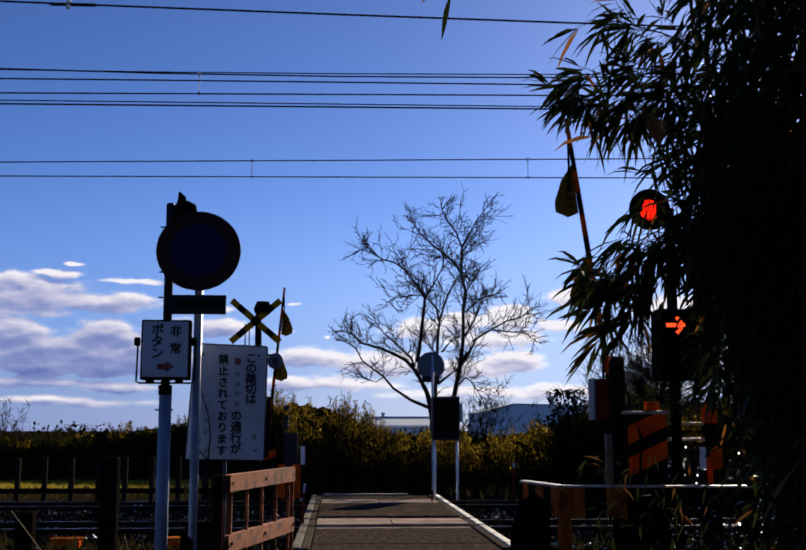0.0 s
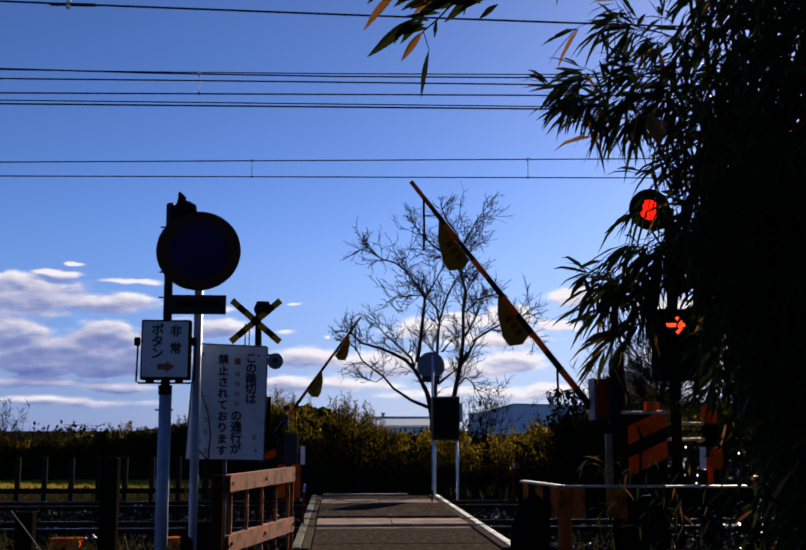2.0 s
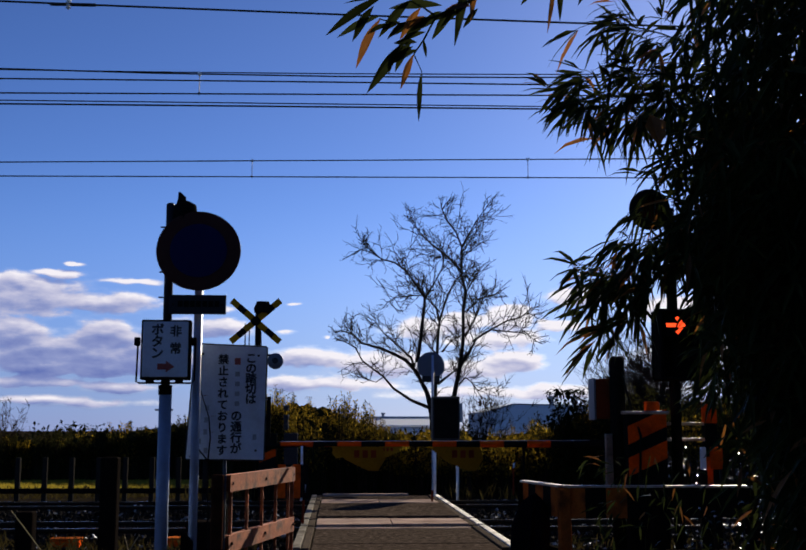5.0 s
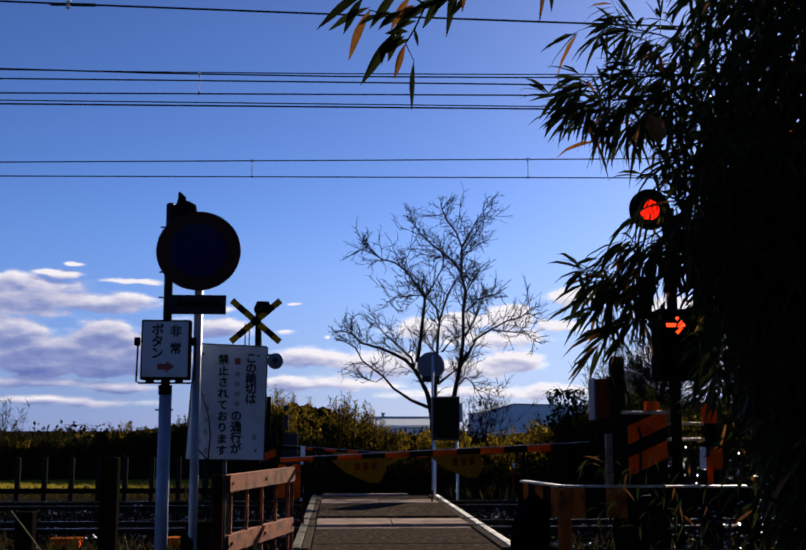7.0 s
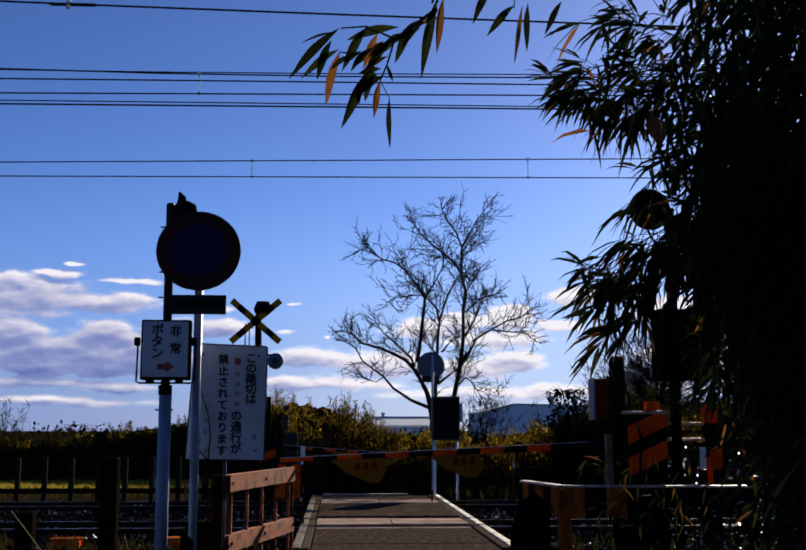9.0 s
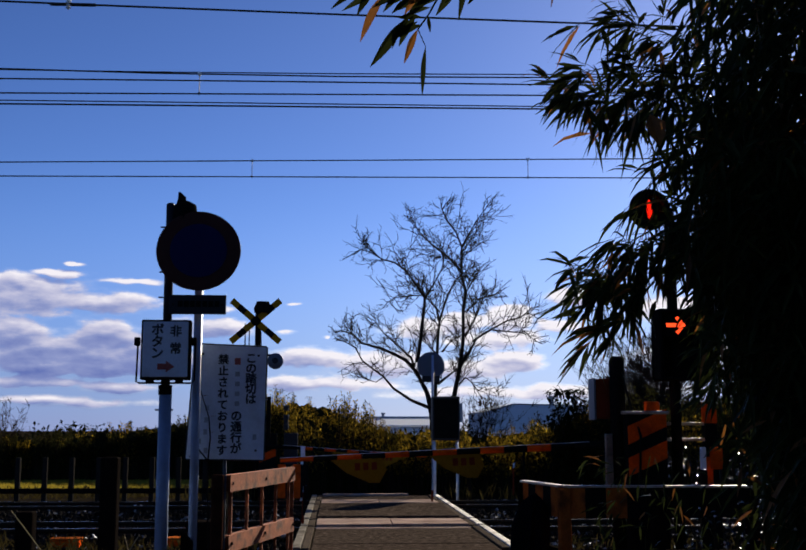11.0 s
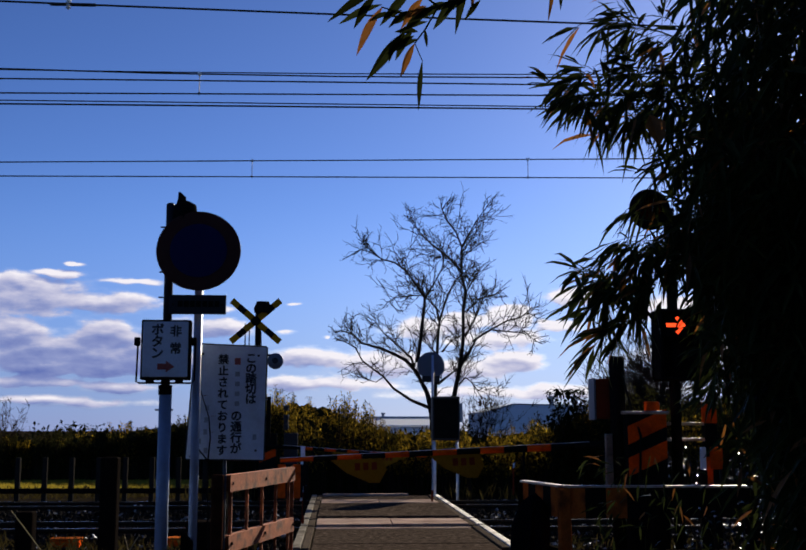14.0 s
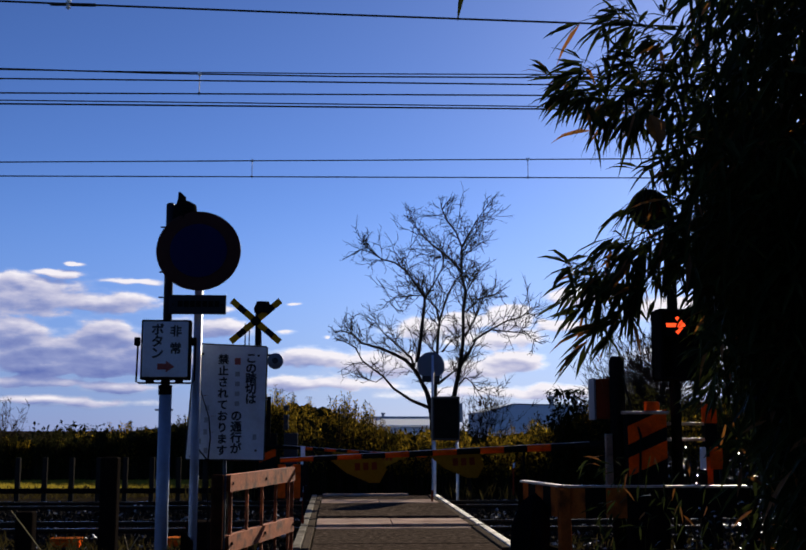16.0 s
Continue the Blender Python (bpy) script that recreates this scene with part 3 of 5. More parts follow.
def build_notice_board():
    s = thing("notice_board", -0.83, 8.35, -0.15, "faded white notice board with worn vertical writing", "notice board", turn=3)
    out = [(-0.31, 1.14), (0.27, 1.13), (0.282, 1.985), (-0.26, 2.005)]
    b = part("board", Geo().slab(out, -0.012, 0.012), WHITE, s, "weathered white painted sheet")
    for (xa, za), (xb, zb) in zip(out, out[1:] + out[:1]):
        part("frame_strip", Geo().tube([(xa, 0, za), (xb, 0, zb)], 0.011, 8), PLATE, s)
    part("leg", Geo().box(-0.034, -0.006, 0.014, 0.04, 0, 1.95, 0.004), SIGNBACK, s, "grey steel leg")
    lettering("この踏切は", 0.165, -0.0135, 1.87, 0.085, WORNINK, b, 0.078)
    lettering("の通行が", 0.06, -0.0135, 1.43, 0.085, WORNINK, b, 0.082)
    lettering("禁止されております", -0.045, -0.0135, 1.86, 0.08, WORNINK, b, 0.086)
    part("letter_bar", Geo().box(0.04, 0.085, -0.0145, -0.0125, 1.85, 1.9), REDINK, b, "faded red characters")
    for i in range(4):
        part("letter_bar", Geo().box(0.045, 0.08, -0.0142, -0.0125, 1.76 - i * 0.075, 1.795 - i * 0.075), PALEINK, b)
    for i, (x, z) in enumerate(((-0.16, 1.52), (-0.165, 1.43), (-0.17, 1.34), (-0.215, 1.27), (-0.215, 1.19), (-0.165, 1.2), (0.2, 1.3))):
        part("letter_bar", Geo().box(x - 0.014, x + 0.014, -0.0142, -0.0125, z - 0.02, z + 0.02), PALEINK, b)
    for x, z in ((-0.2, 1.93), (0.22, 1.92), (-0.22, 1.2), (0.21, 1.2)):
        part("bolt", Geo().disc((x, -0.016, z), 0.009, 0.006, 10), STEEL, b)
    v = thing("dry_vine", -1.0, 8.2, -0.15, "thin dry brown vine climbing the notice board", "vine")
    part("stem", Geo().tube([(0.08, 0, 0), (0.05, 0, 0.7), (0.04, 0, 1.12), (0.055, 0, 1.3), (0.04, 0, 1.45), (-0.03, 0, 1.66)], [0.009, 0.008, 0.007, 0.006, 0.005, 0.003], 6), BARK, v)
    part("stem", Geo().tube([(0.045, 0, 1.12), (-0.02, 0, 1.2), (-0.08, 0, 1.28)], [0.006, 0.005, 0.003], 5), BARK, v)
    part("stem", Geo().tube([(0.045, 0, 1.12), (-0.04, 0, 1.14), (-0.1, 0, 1.16)], [0.006, 0.005, 0.003], 5), BARK, v)
    for x, z, dx in ((0.05, 1.45, 0.05), (0.05, 1.33, 0.04), (-0.01, 1.6, 0.04), (-0.06, 1.15, -0.03)):
        part("leaf", Geo().leaf(Vector((x, 0, z)), Vector((dx, -0.02, 0.02)), 0.05, 0.015), DRYLEAF, v)


def sloped_rail(g, a, b, z0, z1, w):
    """A bar of rectangular section between the plan points a and b."""
    d = Vector((b[0] - a[0], b[1] - a[1], 0))
    s = Vector((d.y, -d.x, 0)).normalized() * w / 2
    pts = []
    for p in (a, b):
        for z in (z0, z1):
            for k in (-1, 1):
                pts.append((p[0] + s.x * k, p[1] + s.y * k, z))
    return g.add(pts, [(0, 1, 3, 2), (4, 6, 7, 5), (0, 4, 5, 1), (2, 3, 7, 6), (0, 2, 6, 4), (1, 5, 7, 3)])


def build_left_guard():
    """Rusty brown guard rail that flares away from the crossing."""
    s = thing("guard_fence", -0.84, 8.4, -0.15, "rusty brown steel guard fence with lit top rail", "fence")
    a, b = (0.0, 0.0), (0.42, 1.8)
    part("top_rail", sloped_rail(Geo(), a, b, 0.888, 1.015, 0.07), RUST, s, "rust-brown top rail with worn paint")
    part("lower_rail", sloped_rail(Geo(), a, b, 0.435, 0.563, 0.06), RUST, s)
    for i in range(5):
        k = 0.06 + i * 0.22
        x, y = a[0] + (b[0] - a[0]) * k, a[1] + (b[1] - a[1]) * k
        part("baluster", Geo().box(x - 0.013, x + 0.013, y - 0.02, y + 0.02, 0.0, 0.925, 0.004), RUST, s)
    part("end_post", Geo().box(-0.1, -0.01, -0.12, 0.0, 0, 1.02, 0.012), mat("dark_rust", (0.04, 0.017, 0.011), 0.85, 0.4, 7, 0.4, dirt=(0.016, 0.009, 0.008), spec=0.08), s, "dark rusty end post")
    part("end_post", Geo().box(0.405, 0.44, 1.79, 1.83, 0, 1.02, 0.006), RUST, s)
    for k in (0.03, 0.5, 0.97):
        x, y = a[0] + (b[0] - a[0]) * k + 0.036, a[1] + (b[1] - a[1]) * k
        for z in (0.5, 0.95):
            part("bolt", Geo().box(x - 0.006, x + 0.006, y - 0.012, y + 0.012, z - 0.012, z + 0.012, 0.003), STEEL, s)


def build_right_guard():
    s = thing("guard_fence", 1.75, 10.2, -0.15, "black and orange striped guard boards beside the crossing", "fence")
    # boards from the crossing towards the road's near end, then along the line
    legs = [((0.0, 0.0), (0.16, -0.95), 5), ((0.17, -1.0), (1.75, -1.1), 9)]
    for a, b, n in legs:
        for i in range(n):
            p = (a[0] + (b[0] - a[0]) * i / n, a[1] + (b[1] - a[1]) * i / n)
            q = (a[0] + (b[0] - a[0]) * (i + 1) / n, a[1] + (b[1] - a[1]) * (i + 1) / n)
            part("board", sloped_rail(Geo(), p, q, 0.62, 0.87, 0.05), DULLORANGE if i in (0, 2) and n == 9 or i % 2 == 0 and n == 5 else BLACK, s)
        part("cap_rail", sloped_rail(Geo(), a, b, 0.872, 0.89, 0.08), LITTOP, s, "worn cap rail with its lit top put into a pale colour")
        part("lower_rail", sloped_rail(Geo(), a, b, 0.28, 0.36, 0.05), OLDWOOD, s)
    for x, y in ((0.0, 0.0), (0.17, -1.0), (0.95, -1.05), (1.75, -1.1)):
        part("post", Geo().box(x - 0.05, x + 0.05, y - 0.05, y + 0.05, 0, 0.86, 0.01), DULLORANGE if x == 0.17 else OLDWOOD, s)
    c = thing("post_cover", 1.64, 9.5, -0.15, "black plastic sheet tied over a short post", "cover")
    rng, g, k = random.Random(41), Geo(), 22
    fold = [rng.uniform(0.82, 1.2) for _ in range(k)]
    rings = [(0.0, 0.15), (0.15, 0.16), (0.32, 0.15), (0.46, 0.155), (0.58, 0.14), (0.68, 0.12), (0.75, 0.08), (0.79, 0.03)]
    g.add([(math.cos(6.2832 * q / k) * r * fold[q] * rng.uniform(0.93, 1.07) + z * 0.08, math.sin(6.2832 * q / k) * r * fold[q], z + 0.25 * math.cos(6.2832 * q / k) * r * (z > 0.4) + rng.uniform(-0.015, 0.015)) for z, r in rings for q in range(k)],
          [(i * k + q, i * k + (q + 1) % k, (i + 1) * k + (q + 1) % k, (i + 1) * k + q) for i in range(7) for q in range(k)] + [tuple(range(7 * k, 8 * k))])
    part("sheet", g, mat("black_sheet", (0.004, 0.004, 0.006), 0.7, 0.3, 6, 0.6, spec=0.05), c)
    for x, y, h in ((-0.43, 14.05, 0.42), (1.58, 18.2, 0.22), (3.3, 20.4, 0.5)):
        k = thing("marker_stake", x, y, 0.0, "thin faded red marker stake at the crossing's edge", "stake")
        part("rod", Geo().tube([(0, 0, 0), (0.01, 0, h)], 0.018, 8), REDPAINT, k)
        part("tip", Geo().tube([(0.01, 0, h), (0.02, 0, h + 0.1)], 0.017, 8), GREYPOLE, k)


# ---- barrier gates ----
def build_arm(length, sign, machine, label):
    """A barrier arm from its pivot along +x (mirrored by sign), banded, with two flags."""
    arm = part("arm", Geo().tube([(sign * -0.22, 0, 0), (sign * 0.3, 0, 0)], [0.05, 0.042], 14), BLACK, machine, label, True)
    n = 14
    cut = [0.2275 * i for i in range(n)] + [length]
    for i in range(n):
        r0, r1 = 0.036 - 0.016 * cut[i] / length, 0.036 - 0.016 * cut[i + 1] / length
        part("band", Geo().tube([(sign * cut[i], 0, 0), (sign * cut[i + 1], 0, 0)], [r0, r1], 12), ORANGE if i % 2 and i > 1 else BLACK, arm, "orange painted band" if i % 2 and i > 1 else "", True)
    # Sunlight along the arm's top is put in as a thin white strip.
    part("edge_strip", Geo().tube([(sign * 0.12, 0.0, 0.036), (sign * length, 0.0, 0.0205)], 0.0035, 6), WHITE, arm, "white strip standing in for the lit upper edge")
    for x in (0.417, 0.703):
        u = length * x
        out = [(sign * u, -0.03), (sign * (u + 0.50), -0.02), (sign * (u + 0.35), -0.15), (sign * (u + 0.14), -0.25), (sign * (u + 0.04), -0.255), (sign * (u - 0.03), -0.14)]
        part("flag", Geo().slab(out, -0.006, 0.006), FLAG, arm, "yellow warning flag under the arm")
        for k in range(3):
            p, q = sorted((sign * (u + 0.06 + k * 0.08), sign * (u + 0.11 + k * 0.08)))
            part("letter_bar", Geo().box(p, q, -0.0085, -0.0055, -0.13, -0.06), REDPAINT, arm, "dull red character bar")
    return arm


STRAPS = ((0.29, 0.36), (0.93, 0.5))


def build_straps(arm, length, sign):
    out = []
    for k, drop in STRAPS:
        st = part("strap", Geo().tube([(0, 0, 0), (0.003, 0, -drop * 0.5), (0, 0, -drop)], 0.012, 6), BLACK, arm, "hanging black rubber strap")
        st.location = (sign * length * k, -0.02, -0.02)
        out.append(st)
    return out


def build_gate_machine(name, x, y, z, sign, label):
    m = thing(name, x, y, -0.15, label, "barrier machine")
    part("pillar", Geo().tube([(-0.05, -0.25, 0), (-0.05, -0.25, 2.0), (-0.05, -0.25, 2.05)], [0.073, 0.073, 0.05], 18), BLACK, m, "black round-topped pillar", True)
    box = part("drive_box", Geo().box(-0.245, -0.09, -0.22, 0.02, 1.46, 1.84, 0.012), REDPAINT, m, "dull red drive box with a pale edge")
    part("edge_plate", Geo().box(-0.265, -0.247, -0.22, 0.02, 1.45, 1.845, 0.004), SIGNBACK, box)
    cab = part("cabinet", Geo().box(-0.02, 0.36, -0.45, 0.1, 0.0, 1.5, 0.015), BLACK, m, "black cabinet with diagonal orange hazard stripes")
    for z0 in (0.93, 1.22):
        part("stripe", Geo().slab([(-0.012, z0), (0.352, z0 + 0.17), (0.352, z0 + 0.33), (-0.012, z0 + 0.17)], -0.456, -0.452), ORANGE, cab, "orange hazard stripe")
    # Lid and side rails are coloured pale in place of their sun glints.
    part("lid", Geo().box(-0.04, 0.38, -0.47, 0.12, 1.5, 1.53, 0.008), LITTOP, m, "worn lid with its bright glint put into a pale colour")
    part("counterweight", Geo().box(0.1, 0.34, 0.12, 0.2, 1.22, 1.42, 0.01), BLACK, m)
    part("side_rail", Geo().box(0.38, 0.85, -0.1, -0.06, 1.4, 1.43, 0.004), LITTOP, m)
    part("side_rail", Geo().box(0.38, 0.85, -0.1, -0.06, 1.25, 1.28, 0.004), LITTOP, m)
    post = part("side_post", Geo().box(0.83, 0.94, -0.14, -0.04, 0, 1.6, 0.008), BLACK, m, "black side post with dark orange bands")
    for z0, z1 in ((0.84, 1.1), (1.42, 1.6)):
        part("band", Geo().box(0.827, 0.943, -0.144, -0.036, z0, z1, 0.004), ORANGE, post, "dark orange band")
    part("hook", Geo().tube([(-0.32, -0.1, 1.62), (-0.4, -0.1, 1.66), (-0.42, -0.1, 1.6)], 0.012, 8), STEEL, m)
    part("cable", Geo().tube([(-0.03, -0.34, 1.9), (0.04, -0.36, 1.6), (0.1, -0.48, 1.3), (0.06, -0.48, 0.4)], 0.012, 6), BLACK, m)
    part("knob_box", Geo().box(0.22, 0.34, -0.3, -0.18, 1.53, 1.62, 0.01), ORANGE, m, "small orange cap")
    part("marker_board", Geo().box(-0.19, -0.125, -0.33, -0.27, 0.78, 1.32, 0.006), GREYEDGE, m, "narrow weathered grey marker board")
    return m


def build_flasher():
    """Crossing signal: mast, round lamp with its backplate and hood, direction box with an arrow."""
    s = thing("crossing_signal", 3.22, 10.1, -0.15, "dark railway crossing signal with red lamp and arrow box", "signal")
    part("mast", Geo().tube([(0, 0.08, 0), (0, 0.08, 3.5)], 0.05, 16), BLACK, s, "", True)
    part("arm", Geo().tube([(0, 0.08, 3.45), (-0.25, 0.0, 3.45)], 0.025, 10), BLACK, s, "", True)
    bowl = Geo()
    prof = [(0.105, -0.02), (0.2, -0.02), (0.2, 0.0), (0.16, 0.1), (0.06, 0.15)]
    k = 32
    bowl.add([(math.cos(6.28318 * j / k) * r, y, math.sin(6.28318 * j / k) * r) for r, y in prof for j in range(k)],
             [(i * k + j, i * k + (j + 1) % k, (i + 1) * k + (j + 1) % k, (i + 1) * k + j) for i in range(4) for j in range(k)] + [tuple(range(4 * k, 5 * k))])
    lamp = part("lamp_housing", bowl, BLACK, s, "black round lamp backplate", True)
    lamp.location = (-0.246, -0.1, 3.449)
    hood = Geo()
    n = 18
    hood.add([(math.cos(math.radians(-20 + 220 * j / n)) * r, y, math.sin(math.radians(-20 + 220 * j / n)) * r) for y, r in ((-0.02, 0.125), (-0.17, 0.12), (-0.17, 0.114), (-0.02, 0.118)) for j in range(n + 1)],
             [(i * (n + 1) + j, i * (n + 1) + j + 1, ((i + 1) % 4) * (n + 1) + j + 1, ((i + 1) % 4) * (n + 1) + j) for i in range(4) for j in range(n)])
    part("hood", hood, BLACK, lamp, "", True)
    glass = part("lamp_lens", Geo().disc((0, 0.0, 0), 0.104, 0.003), LENS, lamp, "red lens turned over to make the lamp blink")
    part("lit_face", Geo().disc((0, -0.0035, 0), 0.1, 0.003), LIT, glass, "glowing red face")
    # arrow box
    box = Geo()
    box.box(-0.2, 0.37, 0.06, 0.14, 1.82, 2.49, 0.01)
    for q in ((-0.2, -0.17, -0.15, 0.06, 1.82, 2.49), (0.34, 0.37, -0.15, 0.06, 1.82, 2.49), (-0.17, 0.34, -0.15, 0.06, 2.46, 2.49), (-0.17, 0.34, -0.15, 0.06, 1.82, 1.85)):
        box.box(*q, 0.004)
    ab = part("direction_box", box, BLACK, s, "black direction indicator box")
    # Added plate: turning its lit face away imitates the arrow going out.
    ar = part("flap", Geo().box(-0.12, 0.12, -0.002, 0.004, -0.11, 0.11), BLACK, s, "black turning plate added to make the arrow blink")
    part("arrow", Geo().slab([(-0.092, -0.018), (0.035, -0.018), (0.035, 0.018), (-0.092, 0.018)], -0.006, -0.003).slab([(-0.005, 0.065), (0.02, 0.085), (0.095, 0.0), (0.02, -0.085), (-0.005, -0.065), (0.048, 0.0)], -0.0065, -0.003), LITARROW, ar, "red arrow pointing along the line")
    ar.location = (-0.016, -0.06, 2.342)
    return glass, ar


def build_far_signal():
    s = thing("crossing_signal", -1.6, 21.0, -0.15, "crossing mast with yellow and black cross boards", "signal")
    part("mast", Geo().tube([(0.04, 0.06, 0), (0.04, 0.06, 3.75)], 0.055, 14), BLACK, s, "", True)
    for sg in (-1, 1):
        for i in range(7):
            u0, u1 = -0.62 + i * 1.24 / 7, -0.62 + (i + 1) * 1.24 / 7
            c, d = math.cos(radians(40.5)), math.sin(radians(40.5)) * sg
            w = 0.062
            pts = [(u0 * c - w * -d, u0 * d - w * c), (u1 * c - w * -d, u1 * d - w * c), (u1 * c + w * -d, u1 * d + w * c), (u0 * c + w * -d, u0 * d + w * c)]
            part("cross_board", Geo().slab([(x, z + 3.453) for x, z in pts], -0.03 - 0.012 * sg, -0.012 - 0.012 * sg), YELLOW if i % 2 == 0 else BLACK, s, "yellow band" if i % 2 == 0 else "black band")
    part("speaker", Geo().tube([(0.13, -0.02, 3.62), (0.13, -0.02, 3.7), (0.13, -0.02, 3.83)], [0.16, 0.17, 0.12], 18), BLACK, s, "black bell housing", True)
    for x in (-0.12, -0.2):
        part("rod", Geo().tube([(x, 0, 2.8), (x, 0, 3.4)], 0.012, 6), STEEL, s)
    lamp = part("lamp_back", Geo().disc((0.39, 0, 2.68), 0.155, 0.1, dome=0.06), SIGNBACK, s, "grey rounded back of a lamp", True)
    part("boss", Geo().disc((0.39, -0.11, 2.68), 0.06, 0.03), PLATE, lamp)
    part("arm", Geo().tube([(0.04, 0.05, 2.8), (0.39, 0.05, 2.8)], 0.02, 8), BLACK, s)
    for x, z0, h, m in ((0.28, 1.2, 0.8, BLACK), (0.95, 0.0, 1.05, WHITE), (0.62, 1.35, 0.28, PLATE)):
        part("side_box", Geo().box(x - 0.05, x + 0.03, 0.1, 0.2, z0, z0 + h, 0.01), m, s)
    for z in (1.42, 1.6, 1.78):
        part("lamp_unit", Geo().box(0.56, 0.66, 0.06, 0.16, z - 0.05, z + 0.05, 0.01), PLATE, s)
    part("cable", Geo().tube([(0.1, 0.0, 3.3), (0.14, -0.03, 2.4), (0.1, 0.0, 1.3), (0.12, 0, 0.1)], 0.012, 6), BLACK, s)
    m = thing("barrier_machine", -1.4, 21.6, -0.15, "dark far barrier machine beside the mast", "barrier machine")
    part("cabinet", Geo().box(-0.2, 0.2, 0.06, 0.5, 0, 1.3, 0.02), BLACK, m)
    part("stripe", Geo().slab([(-0.19, 0.7), (0.19, 0.85), (0.19, 1.0), (-0.19, 0.85)], 0.052, 0.058), ORANGE, m, "orange hazard stripe")
    part("control_box", Geo().box(0.35, 0.62, 0.0, 0.2, 0.6, 1.3, 0.015), PLATE, m, "grey control box")
    b = thing("guard_fence", -0.95, 20.6, -0.15, "orange and black guard boards at the far side", "fence")
    for i in range(4):
        part("board", Geo().box(-0.15 + i * 0.14, -0.01 + i * 0.14, -0.03, 0.03, 0.1, 0.72, 0.006), ORANGE if i % 2 == 0 else BLACK, b)
    return m


def build_cabinet():
    s = thing("signal_cabinet", 2.0, 19.95, -0.15, "dark signal cabinet standing on two white posts", "cabinet")
    for x in (-0.215, 0.2):
        part("post", Geo().tube([(x, 0, 0), (x, 0, 1.2)], 0.026, 12), WHITE, s, "white painted post", True)
    body = part("body", Geo().box(-0.265, 0.24, -0.12, 0.18, 1.17, 1.97, 0.015), PLATE, s, "dark grey steel box")
    part("door", Geo().box(-0.23, 0.21, -0.132, -0.121, 1.21, 1.93, 0.004), BLACK, body)
    part("side_case", Geo().box(0.25, 0.3, -0.05, 0.1, 1.5, 1.85, 0.006), WHITE, s, "pale narrow side case")
    r = thing("road_sign", 1.84, 21.0, -0.15, "grey back of a round road sign on a pole", "sign")
    part("pole", Geo().tube([(0, -0.06, 0), (0, -0.06, 2.8)], 0.025, 12), GREYPOLE, r, "", True)
    part("disc", Geo().disc((-0.03, 0.0, 2.6), 0.27, 0.016), SIGNBACK, r, "blue-grey bare metal back")
    part("bracket", Geo().box(-0.2, 0.14, -0.05, -0.012, 2.28, 2.4, 0.005), PLATE, r)


def build_near_posts():
    for x, y, h, w in ((-2.24, 11.0, 1.09, 0.17), (-2.9, 10.5, 0.6, 0.16), (-0.98, 9.4, 0.9, 0.11), (-1.35, 11.2, 0.45, 0.3)):
        p = thing("timber_post", x, y, -0.15, "dark weathered timber post beside the line", "post", "posts beside the line")
        part("shaft", Geo().box(-w / 2, w / 2, -w / 2, w / 2, 0, h, 0.02), OLDWOOD, p)
    p = thing("timber_post", -1.06, 8.0, -0.15, "short dark timber post with a slanted worn top", "post", "posts beside the line")
    g = Geo().add([(x, y, z) for x, t in ((-0.05, 0.64), (0.03, 0.56)) for y in (-0.04, 0.04) for z in (0, t)], [(0, 1, 3, 2), (4, 6, 7, 5), (0, 4, 5, 1), (2, 3, 7, 6), (1, 5, 7, 3), (0, 2, 6, 4)])
    part("shaft", g, OLDWOOD, p)
    for x, y, dx, h in ((-2.3, 9.5, -0.45, 0.68), (-1.62, 9.2, -0.12, 0.5), (-2.0, 10.2, 0.2, 0.4)):
        p = thing("dry_stalk", x, y, -0.15, "bent pale dry weed stalk beside the line", "weed")
        part("stem", Geo().tube([(0, 0, 0), (dx * 0.4, 0, h * 0.5), (dx, 0, h)], [0.006, 0.005, 0.003], 5), mat("straw", (0.3, 0.24, 0.14), 0.8, 0.2, 9, 0.0, spec=0.1), p)
        part("leaf", Geo().leaf(Vector((dx * 0.4, 0, h * 0.5)), Vector((0.5, 0, 0.5)), 0.14, 0.012), WEED, p)
    for x, y in ((-3.05, 12.7), (-1.75, 12.7)):
        p = thing("cable_box", x, y, -0.15, "low orange-red cable box in the ballast", "cable box")
        part("box", Geo().box(-0.16, 0.16, -0.1, 0.1, 0, 0.13, 0.015), ORANGE, p)
        part("lid", Geo().box(-0.17, 0.17, -0.11, 0.11, 0.13, 0.15, 0.006), DULLORANGE, p)
    for x, y, h in ((3.32, 9.75, 1.2), (3.46, 9.8, 1.2)):
        p = thing("marker_post", x, y, -0.15, "narrow painted marker post among bamboo leaves", "post")
        part("shaft", Geo().box(-0.028, 0.028, -0.028, 0.028, 0, h - 0.2, 0.006), BLACK, p)
        part("head", Geo().box(-0.02 if x < 3.4 else -0.05, 0.02 if x < 3.4 else 0.05, -0.03, 0.03, h - 0.2, h, 0.006), WHITE if x < 3.4 else ORANGE, p, "painted head")


